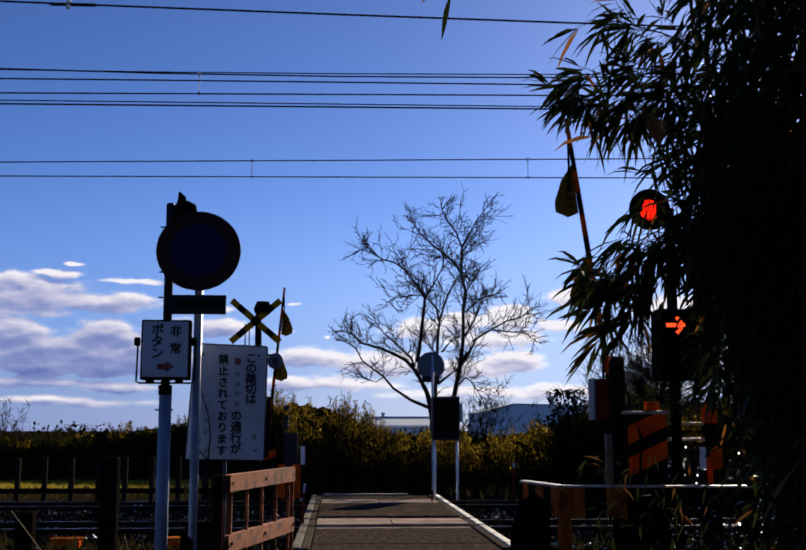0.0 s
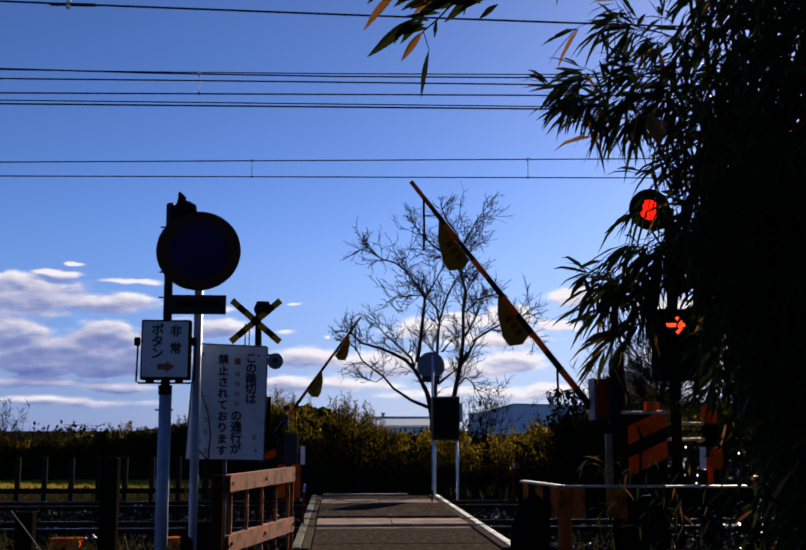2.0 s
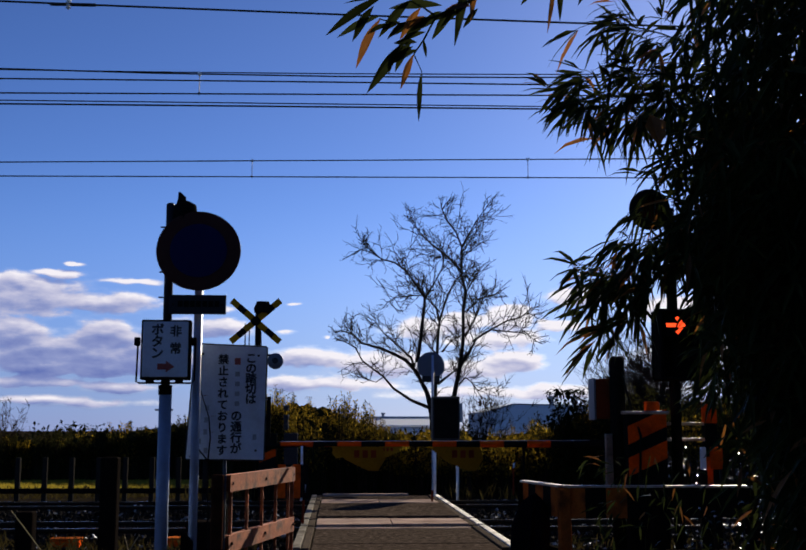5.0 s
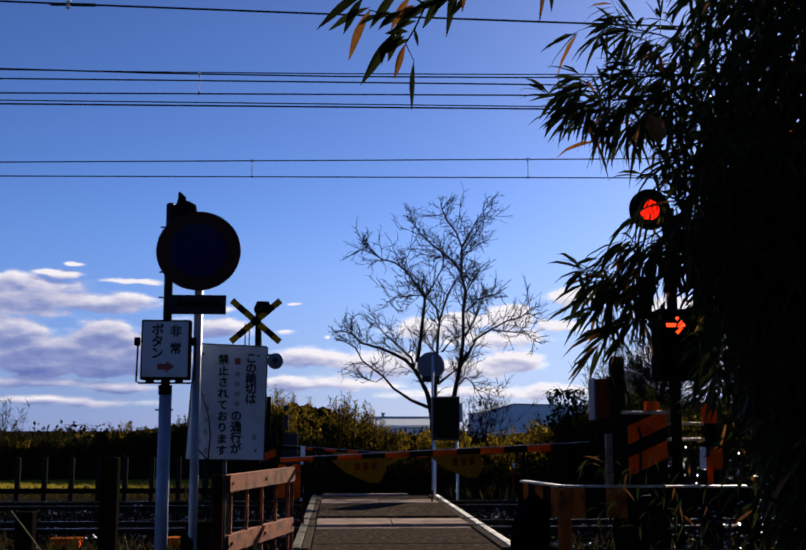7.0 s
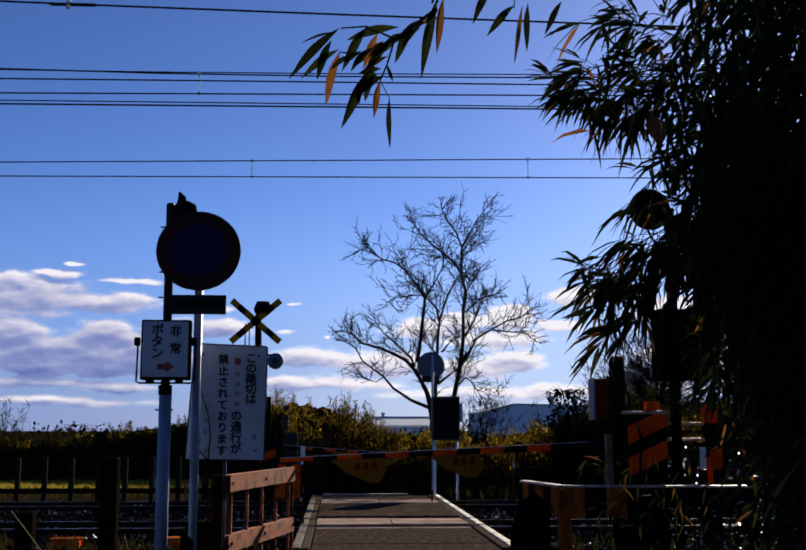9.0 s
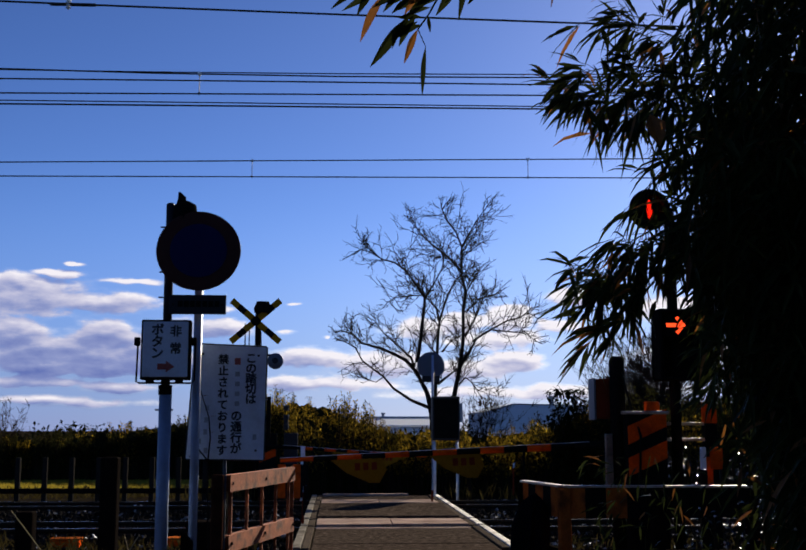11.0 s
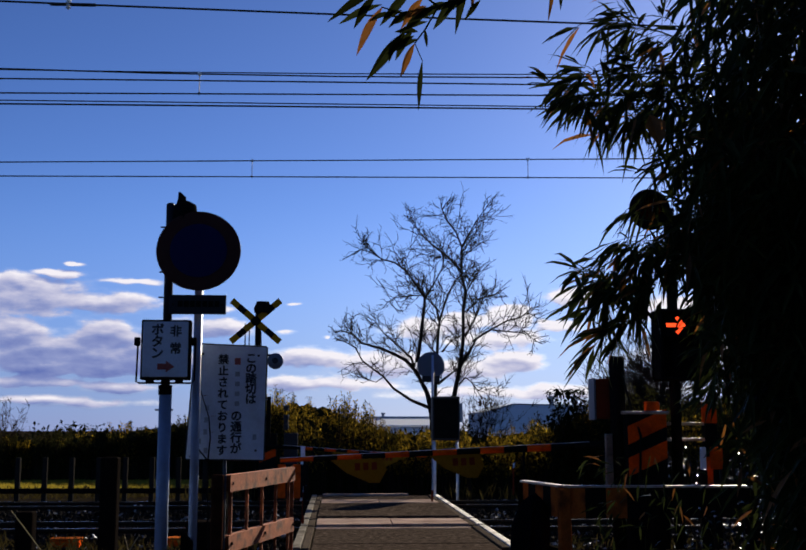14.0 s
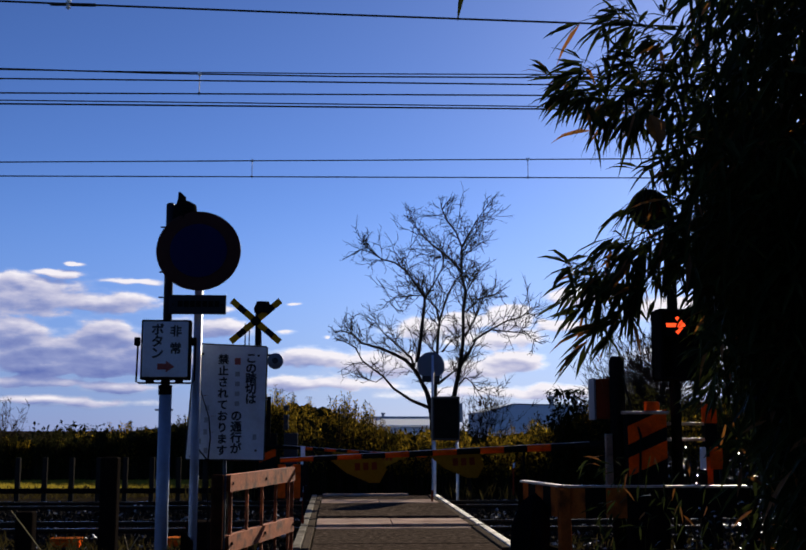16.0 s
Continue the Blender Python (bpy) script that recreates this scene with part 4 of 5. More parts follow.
# ---- vegetation ----
def build_bare_tree():
    t = thing("bare_tree", 2.45, 27.0, -0.16, "leafless tree with a forked trunk and fine twigs", "tree")
    trunk, twigs = Geo(), Geo()
    rng = random.Random(11)
    main = []
    # side view of each limb (x, z), its radius, how far back it starts and ends, how twiggy it is
    main.append(([(-0.08, 0.0), (-0.08, 1.61), (-0.13, 1.97), (-0.21, 2.29), (-0.46, 2.80), (-0.75, 3.12), (-1.00, 3.25), (-1.33, 3.40), (-1.91, 3.56), (-2.04, 3.76), (-2.40, 3.88)], 0.1, 0, 0.3, 1))
    main.append(([(0.43, 0.0), (0.43, 1.61), (0.46, 2.22), (0.54, 2.61), (0.64, 3.12), (0.71, 3.64), (0.70, 4.42), (0.78, 4.84), (0.67, 5.28), (0.69, 6.00), (0.55, 6.40), (0.28, 6.73), (0.15, 7.07)], 0.085, 0, 0, 2))
    main.append(([(-0.03, 1.84), (0.03, 3.12), (0.07, 3.77), (0.10, 4.09), (0.30, 4.75), (0.50, 5.08), (0.66, 5.28)], 0.055, 0, 0, 1))
    main.append(([(0.10, 4.09), (0.04, 4.42), (-0.22, 4.74), (-0.46, 5.07)], 0.04, 0, 0.3, 1))
    main.append(([(-0.46, 3.06), (-0.36, 3.77), (-0.26, 4.55), (-0.25, 4.74), (-0.48, 5.09), (-0.74, 5.46), (-1.01, 5.66), (-1.33, 5.76), (-1.59, 5.98), (-1.79, 6.18)], 0.055, 0, 0.8, 4))
    main.append(([(-0.54, 2.94), (-0.62, 3.16), (-0.94, 3.44), (-1.33, 3.76), (-1.59, 4.08)], 0.045, 0, -0.4, 1))
    main.append(([(-0.25, 4.70), (-0.03, 5.05), (0.15, 5.40), (0.20, 5.73)], 0.025, 0.3, -0.3, 3))
    main.append(([(0.69, 6.00), (0.86, 6.30), (1.00, 6.61), (1.31, 7.01)], 0.03, 0, -0.5, 3))
    main.append(([(0.67, 5.34), (0.50, 5.61), (0.24, 5.87), (-0.06, 6.10), (-0.28, 6.39), (-0.55, 6.79)], 0.045, 0, 0.6, 5))
    main.append(([(0.61, 2.93), (0.84, 3.32), (1.01, 3.64), (1.40, 3.88), (1.73, 4.06), (2.06, 4.14), (2.33, 4.37)], 0.048, 0, -0.8, 3))
    main.append(([(0.05, 2.51), (0.42, 2.80), (0.61, 2.97)], 0.04, 0, 0, 0))
    main.append(([(-0.13, 1.91), (-0.62, 2.10), (-1.07, 2.39), (-1.32, 2.67), (-1.84, 3.05), (-2.03, 3.37), (-2.29, 3.50)], 0.05, 0, -0.7, 0))
    main.append(([(0.75, 3.71), (1.01, 4.16), (1.15, 4.49), (1.28, 4.75), (1.81, 4.89)], 0.03, 0, 0.5, 4))
    main.append(([(0.03, 3.25), (-0.16, 3.48), (-0.42, 3.70)], 0.025, 0, 0.2, 2))
    main.append(([(0.16, 3.31), (0.36, 3.57), (0.68, 3.77)], 0.025, 0, 0, 1))
    main.append(([(0.58, 2.51), (0.74, 2.67), (0.91, 2.54), (1.12, 2.16), (1.38, 1.84)], 0.022, 0, -0.3, 3))
    main.append(([(1.40, 3.84), (1.86, 3.78), (2.18, 3.71), (2.38, 3.49)], 0.02, -0.35, -1, 3))
    main.append(([(-0.25, 4.79), (-0.61, 4.80), (-0.94, 4.78), (-1.20, 4.64)], 0.018, 0.3, 0.9, 3))
    main.append(([(0.78, 4.84), (0.89, 5.01), (0.98, 5.21)], 0.018, 0, -0.3, 4))
    main.append(([(-1.32, 2.67), (-1.52, 2.54), (-1.80, 2.63)], 0.015, -0.35, -0.2, 1))
    main.append(([(0.70, 4.29), (1.15, 4.69), (1.48, 4.82)], 0.02, 0, 0.5, 4))
    main.append(([(0.69, 5.74), (1.03, 6.01), (1.30, 6.21)], 0.02, 0, 0.4, 4))

    def grow(p, d, length, r, level):
        pts, q, v = [p], p, d
        n = 5 if level < 2 else 4
        for _ in range(n):
            v = (v + Vector((rng.gauss(0, 0.15), rng.gauss(0, 0.15), rng.gauss(0.01, 0.14)))).normalized()
            q = q + v * length / n
            pts.append(q)
        twigs.tube(pts, [r * (1 - 0.6 * i / n) for i in range(n + 1)], 3, caps=False)
        if level < 3:
            for i in range(1, n + 1):
                if rng.random() < 0.8:
                    side = Vector((rng.gauss(0, 1), rng.gauss(0, 1), rng.gauss(0.15, 0.8))).normalized()
                    grow(pts[i], (v + side * 0.8).normalized(), length * rng.uniform(0.35, 0.6), r * 0.78, level + 1)

    for k, (line, r, d0, d1, many) in enumerate(main):
        pts = []
        for i, (x, z) in enumerate(line):
            s = i / (len(line) - 1)
            pts.append(Vector((x + rng.gauss(0, 0.012) * s, d0 + (d1 - d0) * s + rng.gauss(0, 0.04) * s, z)))
        rr = [r * 0.84 * (1 - 0.88 * (i / (len(pts) - 1)) ** 0.8) + 0.005 for i in range(len(pts))]
        if k < 2:
            trunk.tube(pts, rr, 8)
        else:
            part("limb", Geo().tube(pts, rr, 8), BARK, t, "", True)
        for i in range(1, len(pts)):
            if pts[i].z < 2.6 and k != 15:
                continue
            d = (pts[i] - pts[i - 1]).normalized()
            last = i == len(pts) - 1
            for _ in range(5 if last else many // 2 + 3):
                side = Vector((rng.gauss(0, 1), rng.gauss(0, 1), rng.gauss(0.25, 0.6))).normalized()
                grow(pts[i - 1].lerp(pts[i], 0.1 + 0.9 * rng.random()), (d * 0.9 + side * 0.9).normalized(), rng.uniform(0.3, 0.55) if last else rng.uniform(0.4, 0.8), 0.0115, 1)
    part("trunk", trunk, BARK, t, "dark forked trunk", True)
    tagged(part("crown", twigs, TWIG, t, "fine bare twigs"), kind="stuff")


def build_bush(x, y, w, h, seed, label, n=60, thick=0.018):
    b = thing("bare_bush", x, y, -0.16, label, "bush")
    rng = random.Random(seed)
    g = Geo()
    for _ in range(n):
        p = Vector((rng.uniform(-0.3, 0.3) * w, rng.uniform(-0.3, 0.3), 0))
        d = Vector((rng.gauss(0, 0.35) * w / h, rng.gauss(0, 0.2), 1)).normalized()
        length, pts = h * rng.uniform(0.6, 1.0), [p]
        for i in range(5):
            d = (d + Vector((rng.gauss(0, 0.12), rng.gauss(0, 0.12), 0))).normalized()
            pts.append(pts[-1] + d * length / 5)
        g.tube(pts, [thick * (1 - 0.15 * i) for i in range(6)], 3, caps=False)
        for i in range(2, 6):
            for _ in range(4):
                e = (d + Vector((rng.gauss(0, 0.8), rng.gauss(0, 0.8), rng.gauss(0.1, 0.4)))).normalized()
                q = pts[i] + e * rng.uniform(0.15, 0.4) * h * 0.35
                g.tube([pts[i], pts[i].lerp(q, 0.5) + Vector((0, 0, 0.02)), q], [0.008, 0.006, 0.004], 3, caps=False)
    tagged(part("stem", g, TWIG, b), kind="stuff")


def build_shrub(x, y, w, h, seed):
    s = thing("evergreen_shrub", x, y, -0.16, "dark dense evergreen shrub beside the thicket", "shrub")
    rng = random.Random(seed)
    g = Geo()
    stem = Geo()
    for i in range(7):
        top = Vector((rng.gauss(0, 0.35) * w, rng.gauss(0, 0.3), h * rng.uniform(0.6, 0.9)))
        stem.tube([(0, 0, 0), top * 0.5 + Vector((0, 0, 0.2)), top], [0.04, 0.025, 0.008], 5)
        for _ in range(420):
            p = top + Vector((rng.gauss(0, 0.22) * w, rng.gauss(0, 0.25), rng.gauss(-0.6, 0.55) * h * 0.5))
            p.z = min(max(p.z, 0.03), h)
            g.leaf(p, Vector((rng.gauss(0, 1), rng.gauss(0, 1), rng.gauss(0, 0.8))), rng.uniform(0.08, 0.16), rng.uniform(0.04, 0.07))
    part("crown", g, HEDGEDARK, s)
    part("stem", stem, BARK, s)


def build_glossy_shrub(x, y, w, h, seed, n):
    """A low broad-leaved shrub, added for glints; its level leaves catch the sun."""
    s = thing("glossy_shrub", x, y, -0.16, "added low dark shrub with glossy level leaves for glints", "shrub")
    rng = random.Random(seed)
    g, stem = Geo(), Geo()
    for _ in range(9):
        top = Vector((rng.uniform(-0.9, 0.9) * w, rng.uniform(-0.5, 0.5), h * rng.uniform(0.5, 1.0)))
        stem.tube([(top.x * 0.4, top.y * 0.4, 0), (top.x * 0.8, top.y * 0.8, top.z * 0.5), tuple(top)], [0.014, 0.01, 0.004], 5)
    for _ in range(n):
        p = Vector((rng.uniform(-1, 1) * w, rng.uniform(-0.7, 0.7), h * rng.random() ** 0.8 + 0.03))
        d = Vector((rng.gauss(0, 1), rng.gauss(0, 1), rng.gauss(0, 0.28)))
        g.leaf(p, d, rng.uniform(0.035, 0.07), rng.uniform(0.018, 0.032), Vector((rng.gauss(0, 0.12), rng.gauss(0, 0.16), 1)), rng.uniform(-0.1, 0.15))
    tagged(part("leaves", g, GLOSSLEAF, s), kind="stuff")
    tagged(part("stem", stem, BARK, s), kind="stuff")


def hedge_top(x):
    """Height of the thicket's top along the line."""
    knots = [(-30, 0.9), (-12, 0.95), (-9, 1.05), (-7, 1.15), (-5, 1.5), (-3.4, 1.75), (-2.4, 1.9), (-1.5, 2.25), (-0.8, 2.2), (0, 1.95), (0.6, 1.72), (1.1, 1.42), (1.7, 1.28), (2.4, 1.18), (3.5, 1.18), (5, 1.28), (6.2, 1.5), (7.2, 2.1), (9, 2.3), (30, 2.3)]
    for (a, p), (b, q) in zip(knots, knots[1:]):
        if a <= x <= b:
            return p + (q - p) * (x - a) / (b - a)
    return 1.0


def build_hedge():
    rng = random.Random(21)
    g, green, stem = Geo(), Geo(), Geo()
    for _ in range(2300):
        x = rng.uniform(-13, 13)
        y = (29.3 if x < -1.3 else 22.6) + rng.random() ** 1.4 * (2.6 if x < -1.3 else 7.5)
        x *= y / 30
        top = (1.2 + (hedge_top(x * 30 / y) - 1.2) * y / 30) * rng.uniform(0.8, 1.0) * (1.0 + 0.1 * math.sin(x * 3.1) + 0.07 * math.sin(x * 7.3 + 1) + 0.06 * math.sin(x * 1.3)) + rng.gauss(0, 0.05) + 0.16
        clump = random.Random(int(x * 2.6) * 31 + int(y))         # each plant has its own vigour
        top *= clump.uniform(0.8, 1.03)
        # Shade is put into leaf colour: darker leaves, mostly far left and right.
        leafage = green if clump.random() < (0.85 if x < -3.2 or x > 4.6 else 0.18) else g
        if rng.random() < 0.06:
            top += rng.uniform(0.1, 0.3)
        lean = Vector((rng.gauss(0, 0.08), rng.gauss(0, 0.08), 1))
        base = Vector((x, y, -0.16))
        stem.tube([base, base + lean * top], [0.012, 0.004], 3, caps=False)
        n = 58
        for i in range(n):
            k = 1 - (i / n) ** 1.2 * 0.62
            wide = 0.02 + 0.2 * (1 - k)
            p = base + lean * top * k + Vector((rng.gauss(0, wide), rng.gauss(0, wide), 0))
            d = Vector((rng.gauss(0, 0.5), rng.gauss(0, 0.5), rng.uniform(-0.2, 1.1)))
            leafage.leaf(p, d, rng.uniform(0.07, 0.14), rng.uniform(0.018, 0.032), droop=0.3)
    h = thing("thicket", 0, 0, 0, "dense yellow-green bamboo grass thicket behind the railway", "thicket", kind="stuff")
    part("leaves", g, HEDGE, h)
    part("dark_leaves", green, HEDGESHADE, h, "dark green leaves with shade put into their colour")
    part("stems", stem, TWIG, h)
    # Dark upright sheets added inside the thicket to block sun and sky gaps.
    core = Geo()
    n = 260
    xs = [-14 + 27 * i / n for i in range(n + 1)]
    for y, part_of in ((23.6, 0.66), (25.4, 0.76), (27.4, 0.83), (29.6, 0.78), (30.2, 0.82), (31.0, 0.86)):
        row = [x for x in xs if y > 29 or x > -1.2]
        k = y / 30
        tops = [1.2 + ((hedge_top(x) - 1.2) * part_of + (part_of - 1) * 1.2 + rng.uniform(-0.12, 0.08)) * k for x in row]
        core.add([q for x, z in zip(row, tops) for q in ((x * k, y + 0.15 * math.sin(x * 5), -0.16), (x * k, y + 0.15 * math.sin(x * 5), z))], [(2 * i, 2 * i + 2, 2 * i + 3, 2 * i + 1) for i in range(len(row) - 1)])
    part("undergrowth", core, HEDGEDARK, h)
    w = Geo()
    for _ in range(1500):
        x = rng.uniform(2.2, 9) if rng.random() < 0.85 else rng.uniform(-3, -0.8)
        p = Vector((x, rng.uniform(20.4, 29), -0.15))
        w.leaf(p, Vector((rng.gauss(0, 0.35), rng.gauss(0, 0.35), 1)), rng.uniform(0.15, 0.5), 0.02, Vector((0, 1, 0)), 0.2)
    for _ in range(1500):
        p = Vector((rng.uniform(-9.5, -1.6), rng.uniform(21.9, 25.2), -0.15))
        w.leaf(p, Vector((rng.gauss(0, 0.5), rng.gauss(0, 0.3), 1)), rng.uniform(0.06, 0.2), 0.03, Vector((0, 1, 0)), 0.2)
    for _ in range(1200):
        x = rng.uniform(-5, -0.9) if rng.random() < 0.75 else rng.uniform(2.1, 4.5)
        p = Vector((x, rng.uniform(9.5, 12.8), -0.15))
        w.leaf(p, Vector((rng.gauss(0, 0.4), rng.gauss(0, 0.4), 1)), rng.uniform(0.1, 0.35), 0.012, Vector((0, 1, 0)), 0.2)
    tagged(part("dry_weeds", w, WEED), "dry brown weeds along the railway", "weeds", kind="stuff")


def in_gap(x, z):
    """The bamboo thins out where the lamp and the arrow show through (x, z in the clump's space)."""
    return ((x + 0.50) / 0.17) ** 2 + ((z - 2.56) / 0.17) ** 2 < 1 or ((x + 0.40) / 0.12) ** 2 + ((z - 1.98) / 0.13) ** 2 < 1


def spray(rng, g, dry, start, direction, length, leaves, base=(0, 0, 0), spread=0.5, droop=0.6, leaf_len=(0.15, 0.25)):
    """A bamboo branch: a thin bowed stem with side twigs that carry fans of leaves."""
    stem, side_twigs = Geo(), Geo()
    d, p, pts = Vector(direction).normalized(), Vector(start), [Vector(start)]
    for i in range(8):
        d = (d + Vector((rng.gauss(0, 0.06), rng.gauss(0, 0.06), -droop / 8))).normalized()
        p = p + d * length / 8
        pts.append(p)
    stem.tube(pts, [0.007 - 0.0006 * i for i in range(9)], 5)
    for k in range(leaves // 5):
        i = min(7, int((0.12 + 0.88 * rng.random()) * 8))
        q = pts[i].lerp(pts[i + 1], rng.random())
        ax = (pts[i + 1] - pts[i]).normalized()
        side = (ax * 0.5 + Vector((rng.gauss(0, 1), rng.gauss(0, 0.8), rng.gauss(-0.2, 0.7))).normalized() * spread).normalized()
        tl = rng.uniform(0.06, 0.26)
        e = q + side * tl - Vector((0, 0, 0.03))
        side_twigs.tube([q, q.lerp(e, 0.5) + Vector((0, 0, 0.01)), e], [0.003, 0.002, 0.0015], 3, caps=False)
        for _ in range(rng.randint(4, 7)):
            fan = (side * 0.8 + Vector((rng.gauss(-0.2, 0.6), rng.gauss(0, 0.5), rng.gauss(-0.4, 0.55)))).normalized()
            at = q.lerp(e, rng.uniform(0.5, 1.0))
            tip = at + fan * 0.1
            if (in_gap(tip.x + base[0], tip.z + base[2]) or in_gap(at.x + base[0], at.z + base[2])) and rng.random() < 0.85:
                continue
            (dry if rng.random() < 0.07 else g).leaf(at, fan, rng.uniform(*leaf_len), rng.uniform(0.017, 0.029), Vector((rng.gauss(0, 0.6), rng.gauss(-0.6, 0.5), rng.gauss(0.6, 0.4))), rng.uniform(0.05, 0.35))
    return stem, side_twigs


SPRAYS = []


def build_bamboo():
    """A clump of bamboo between the camera and the signal; its outer branches sway one by one."""
    b = thing("bamboo", 2.2, 5.7, -0.16, "dense dark bamboo clump with long drooping leaves", "bamboo")
    rng = random.Random(8)
    for i in range(11):
        x, y = rng.uniform(0.15, 1.1), rng.uniform(-0.4, 0.8)
        g = Geo()
        h = rng.uniform(3.6, 4.6)
        lean = rng.uniform(-0.16, 0.05)
        pts = [(x + lean * h * (k / 7) ** 2, y, h * k / 7) for k in range(8)]
        g.tube(pts, [0.016 - 0.0014 * k for k in range(8)], 8)
        part("culm", g, CULM, b, "", True)
    g, dry, shiny = Geo(), Geo(), Geo()
    # left edge of the dense part by height over the ground
    edge_of = [(0, -0.05), (0.92, -0.1), (1.46, -0.2), (1.73, -0.26), (1.95, -0.24), (2.11, -0.32), (2.33, -0.46), (2.55, -0.46), (2.74, -0.43), (3.0, -0.44), (3.23, -0.45), (3.63, -0.3), (4.4, -0.2)]
    for k in range(24000):
        z = rng.uniform(0.0, 4.1)
        for (z0, e0), (z1, e1) in zip(edge_of, edge_of[1:]):
            if z0 <= z <= z1:
                edge = e0 + (e1 - e0) * (z - z0) / (z1 - z0) - 0.02
        low = k % 26 == 0 and z < 1.25
        if low:
            x = edge - 0.75 * rng.random() ** 0.7
        else:
            x = edge + rng.random() * 1.2
            if rng.random() > 0.16 + (x - edge) / 0.5:
                continue
        if z < 1.55 and not low and x < edge + 0.32 and rng.random() < 0.82:
            continue
        big = 0.62 if low else 1.5 if x > edge + 0.35 else 1.2
        if rng.random() < 0.55 * min(1.0, max(0.0, (z - 2.85) / 0.35)):
            continue
        if (in_gap(x, z) or in_gap(x - 0.06, z - 0.1)) and rng.random() < 0.85:
            continue
        y = rng.uniform(-0.45, 1.5)
        far = (5.7 + y) / 5.7          # the clump widens away from the lane
        x, zz = (2.2 + x) * far - 2.2, max(0.02, 1.36 + (z - 1.36) * far)
        d = Vector((rng.gauss(-0.3, 0.5), rng.gauss(0, 0.5), rng.gauss(-0.6, 0.45)))
        (dry if rng.random() < (0.14 if low else 0.06 if z < 1.6 else 0.02) else shiny if z < 1.9 and rng.random() < 0.05 else g).leaf(Vector((x, y, zz)), d, rng.uniform(0.1, 0.19) * big, rng.uniform(0.016, 0.026) * big, Vector((rng.gauss(0, 0.6), rng.gauss(-0.6, 0.5), rng.gauss(0.6, 0.4))), rng.uniform(0.05, 0.35))
    dry.leaf(Vector((-0.62, -0.45, 2.96)), Vector((0.3, 0, -1)), 0.17, 0.12, Vector((0.2, -1, 0)), 0.02)
    tagged(part("leaves", g, LEAF, b), kind="stuff")
    # A few low leaves are glossier so that they catch sun glints.
    tagged(part("glossy_leaves", shiny, GLOSSLEAF, b, "leaves made glossier to catch sun glints"), kind="stuff")
    tagged(part("withered_leaves", dry, DRYLEAF, b, "orange-brown withered leaves"), kind="stuff")
    specs = [("upper", (-0.26, -0.1, 3.28), (-1, 0, 0.2), 0.62, 90, 0.5), ("top", (-0.1, -0.1, 3.35), (-1, 0, 0.75), 0.75, 120, 0.5), ("upper", (-0.28, -0.05, 3.12), (-1, 0, 0.36), 0.62, 130, 0.55), ("upper", (-0.2, 0, 2.95), (-0.8, 0, -0.4), 0.5, 110, 0.6), ("upper", (-0.15, 0.1, 3.3), (-1, 0.1, 0.0), 0.5, 100, 0.6),
             ("mid", (-0.02, 0, 2.6), (-1, -0.1, -0.2), 0.88, 190, 0.4), ("mid", (-0.27, 0.1, 2.46), (-1, 0, -0.35), 0.6, 120, 0.5), ("low", (-0.3, -0.05, 2.28), (-1, 0, -0.4), 0.55, 80, 0.8)]
    for tag, start, d, length, n, droop in specs:
        lv, dr = Geo(), Geo()
        st, tw = spray(rng, lv, dr, (0, 0, 0), d, length, n, start, droop=droop)
        br = part("branch", st, CULM, b)
        br.location = start
        tagged(part("side_growth", tw, CULM, br), kind="stuff")
        tagged(part("branch_leaves", lv, LEAF, br), kind="stuff")
        if dr.v:
            part("withered_leaves", dr, DRYLEAF, br, "orange-brown withered leaves")
        SPRAYS.append((tag, br, start))
    # the branch that hangs into the sky nearest to the camera
    lv, dr = Geo(), Geo()
    rng = random.Random(4)
    upper = Geo().tube([(0.85, 0.3, 1.9), (0.55, 0.1, 1.1), (0.3, 0, 0.6), (0.18, 0, 0.28)], [0.01, 0.008, 0.006, 0.004], 6)
    st = Geo().tube([(0.18, 0, 0.28), (0.04, 0, 0.155), (-0.08, 0, 0.09), (-0.15, 0, 0.09)], [0.0065, 0.005, 0.0035, 0.002], 6)
    for line in ([(0.04, 0, 0.155), (0.02, 0, 0.06), (0, 0, 0)], [(0.04, 0, 0.155), (-0.06, 0.02, 0.2), (-0.15, 0.02, 0.185)]):
        st.tube(line, [0.004 - 0.0006 * k for k in range(len(line))], 4)
    for line in ([(0.55, 0.1, 1.1), (0.5, 0.05, 0.6), (0.47, 0, 0.27)], [(0.3, 0, 0.6), (0.2, 0, 0.4), (0.2, 0, 0.28)]):
        upper.tube(line, [0.003 - 0.0005 * k for k in range(len(line))], 4)
    # base, direction, length, width, withered
    hang = []
    hang += [((0.034, 0, -0.06), (0.03, 0, -1), 0.165, 0.019, 0), ((0.0, 0, 0.0), (-0.12, 0, -1), 0.125, 0.03, 1), ((-0.04, 0, 0.035), (-0.42, 0, -1), 0.215, 0.05, 0), ((-0.05, 0, 0.035), (-0.15, 0.1, -1), 0.12, 0.025, 0), ((-0.145, 0, 0.095), (-0.2, 0, -1), 0.19, 0.034, 1), ((-0.15, 0, 0.1), (-1, 0, -0.85), 0.16, 0.03, 0)]
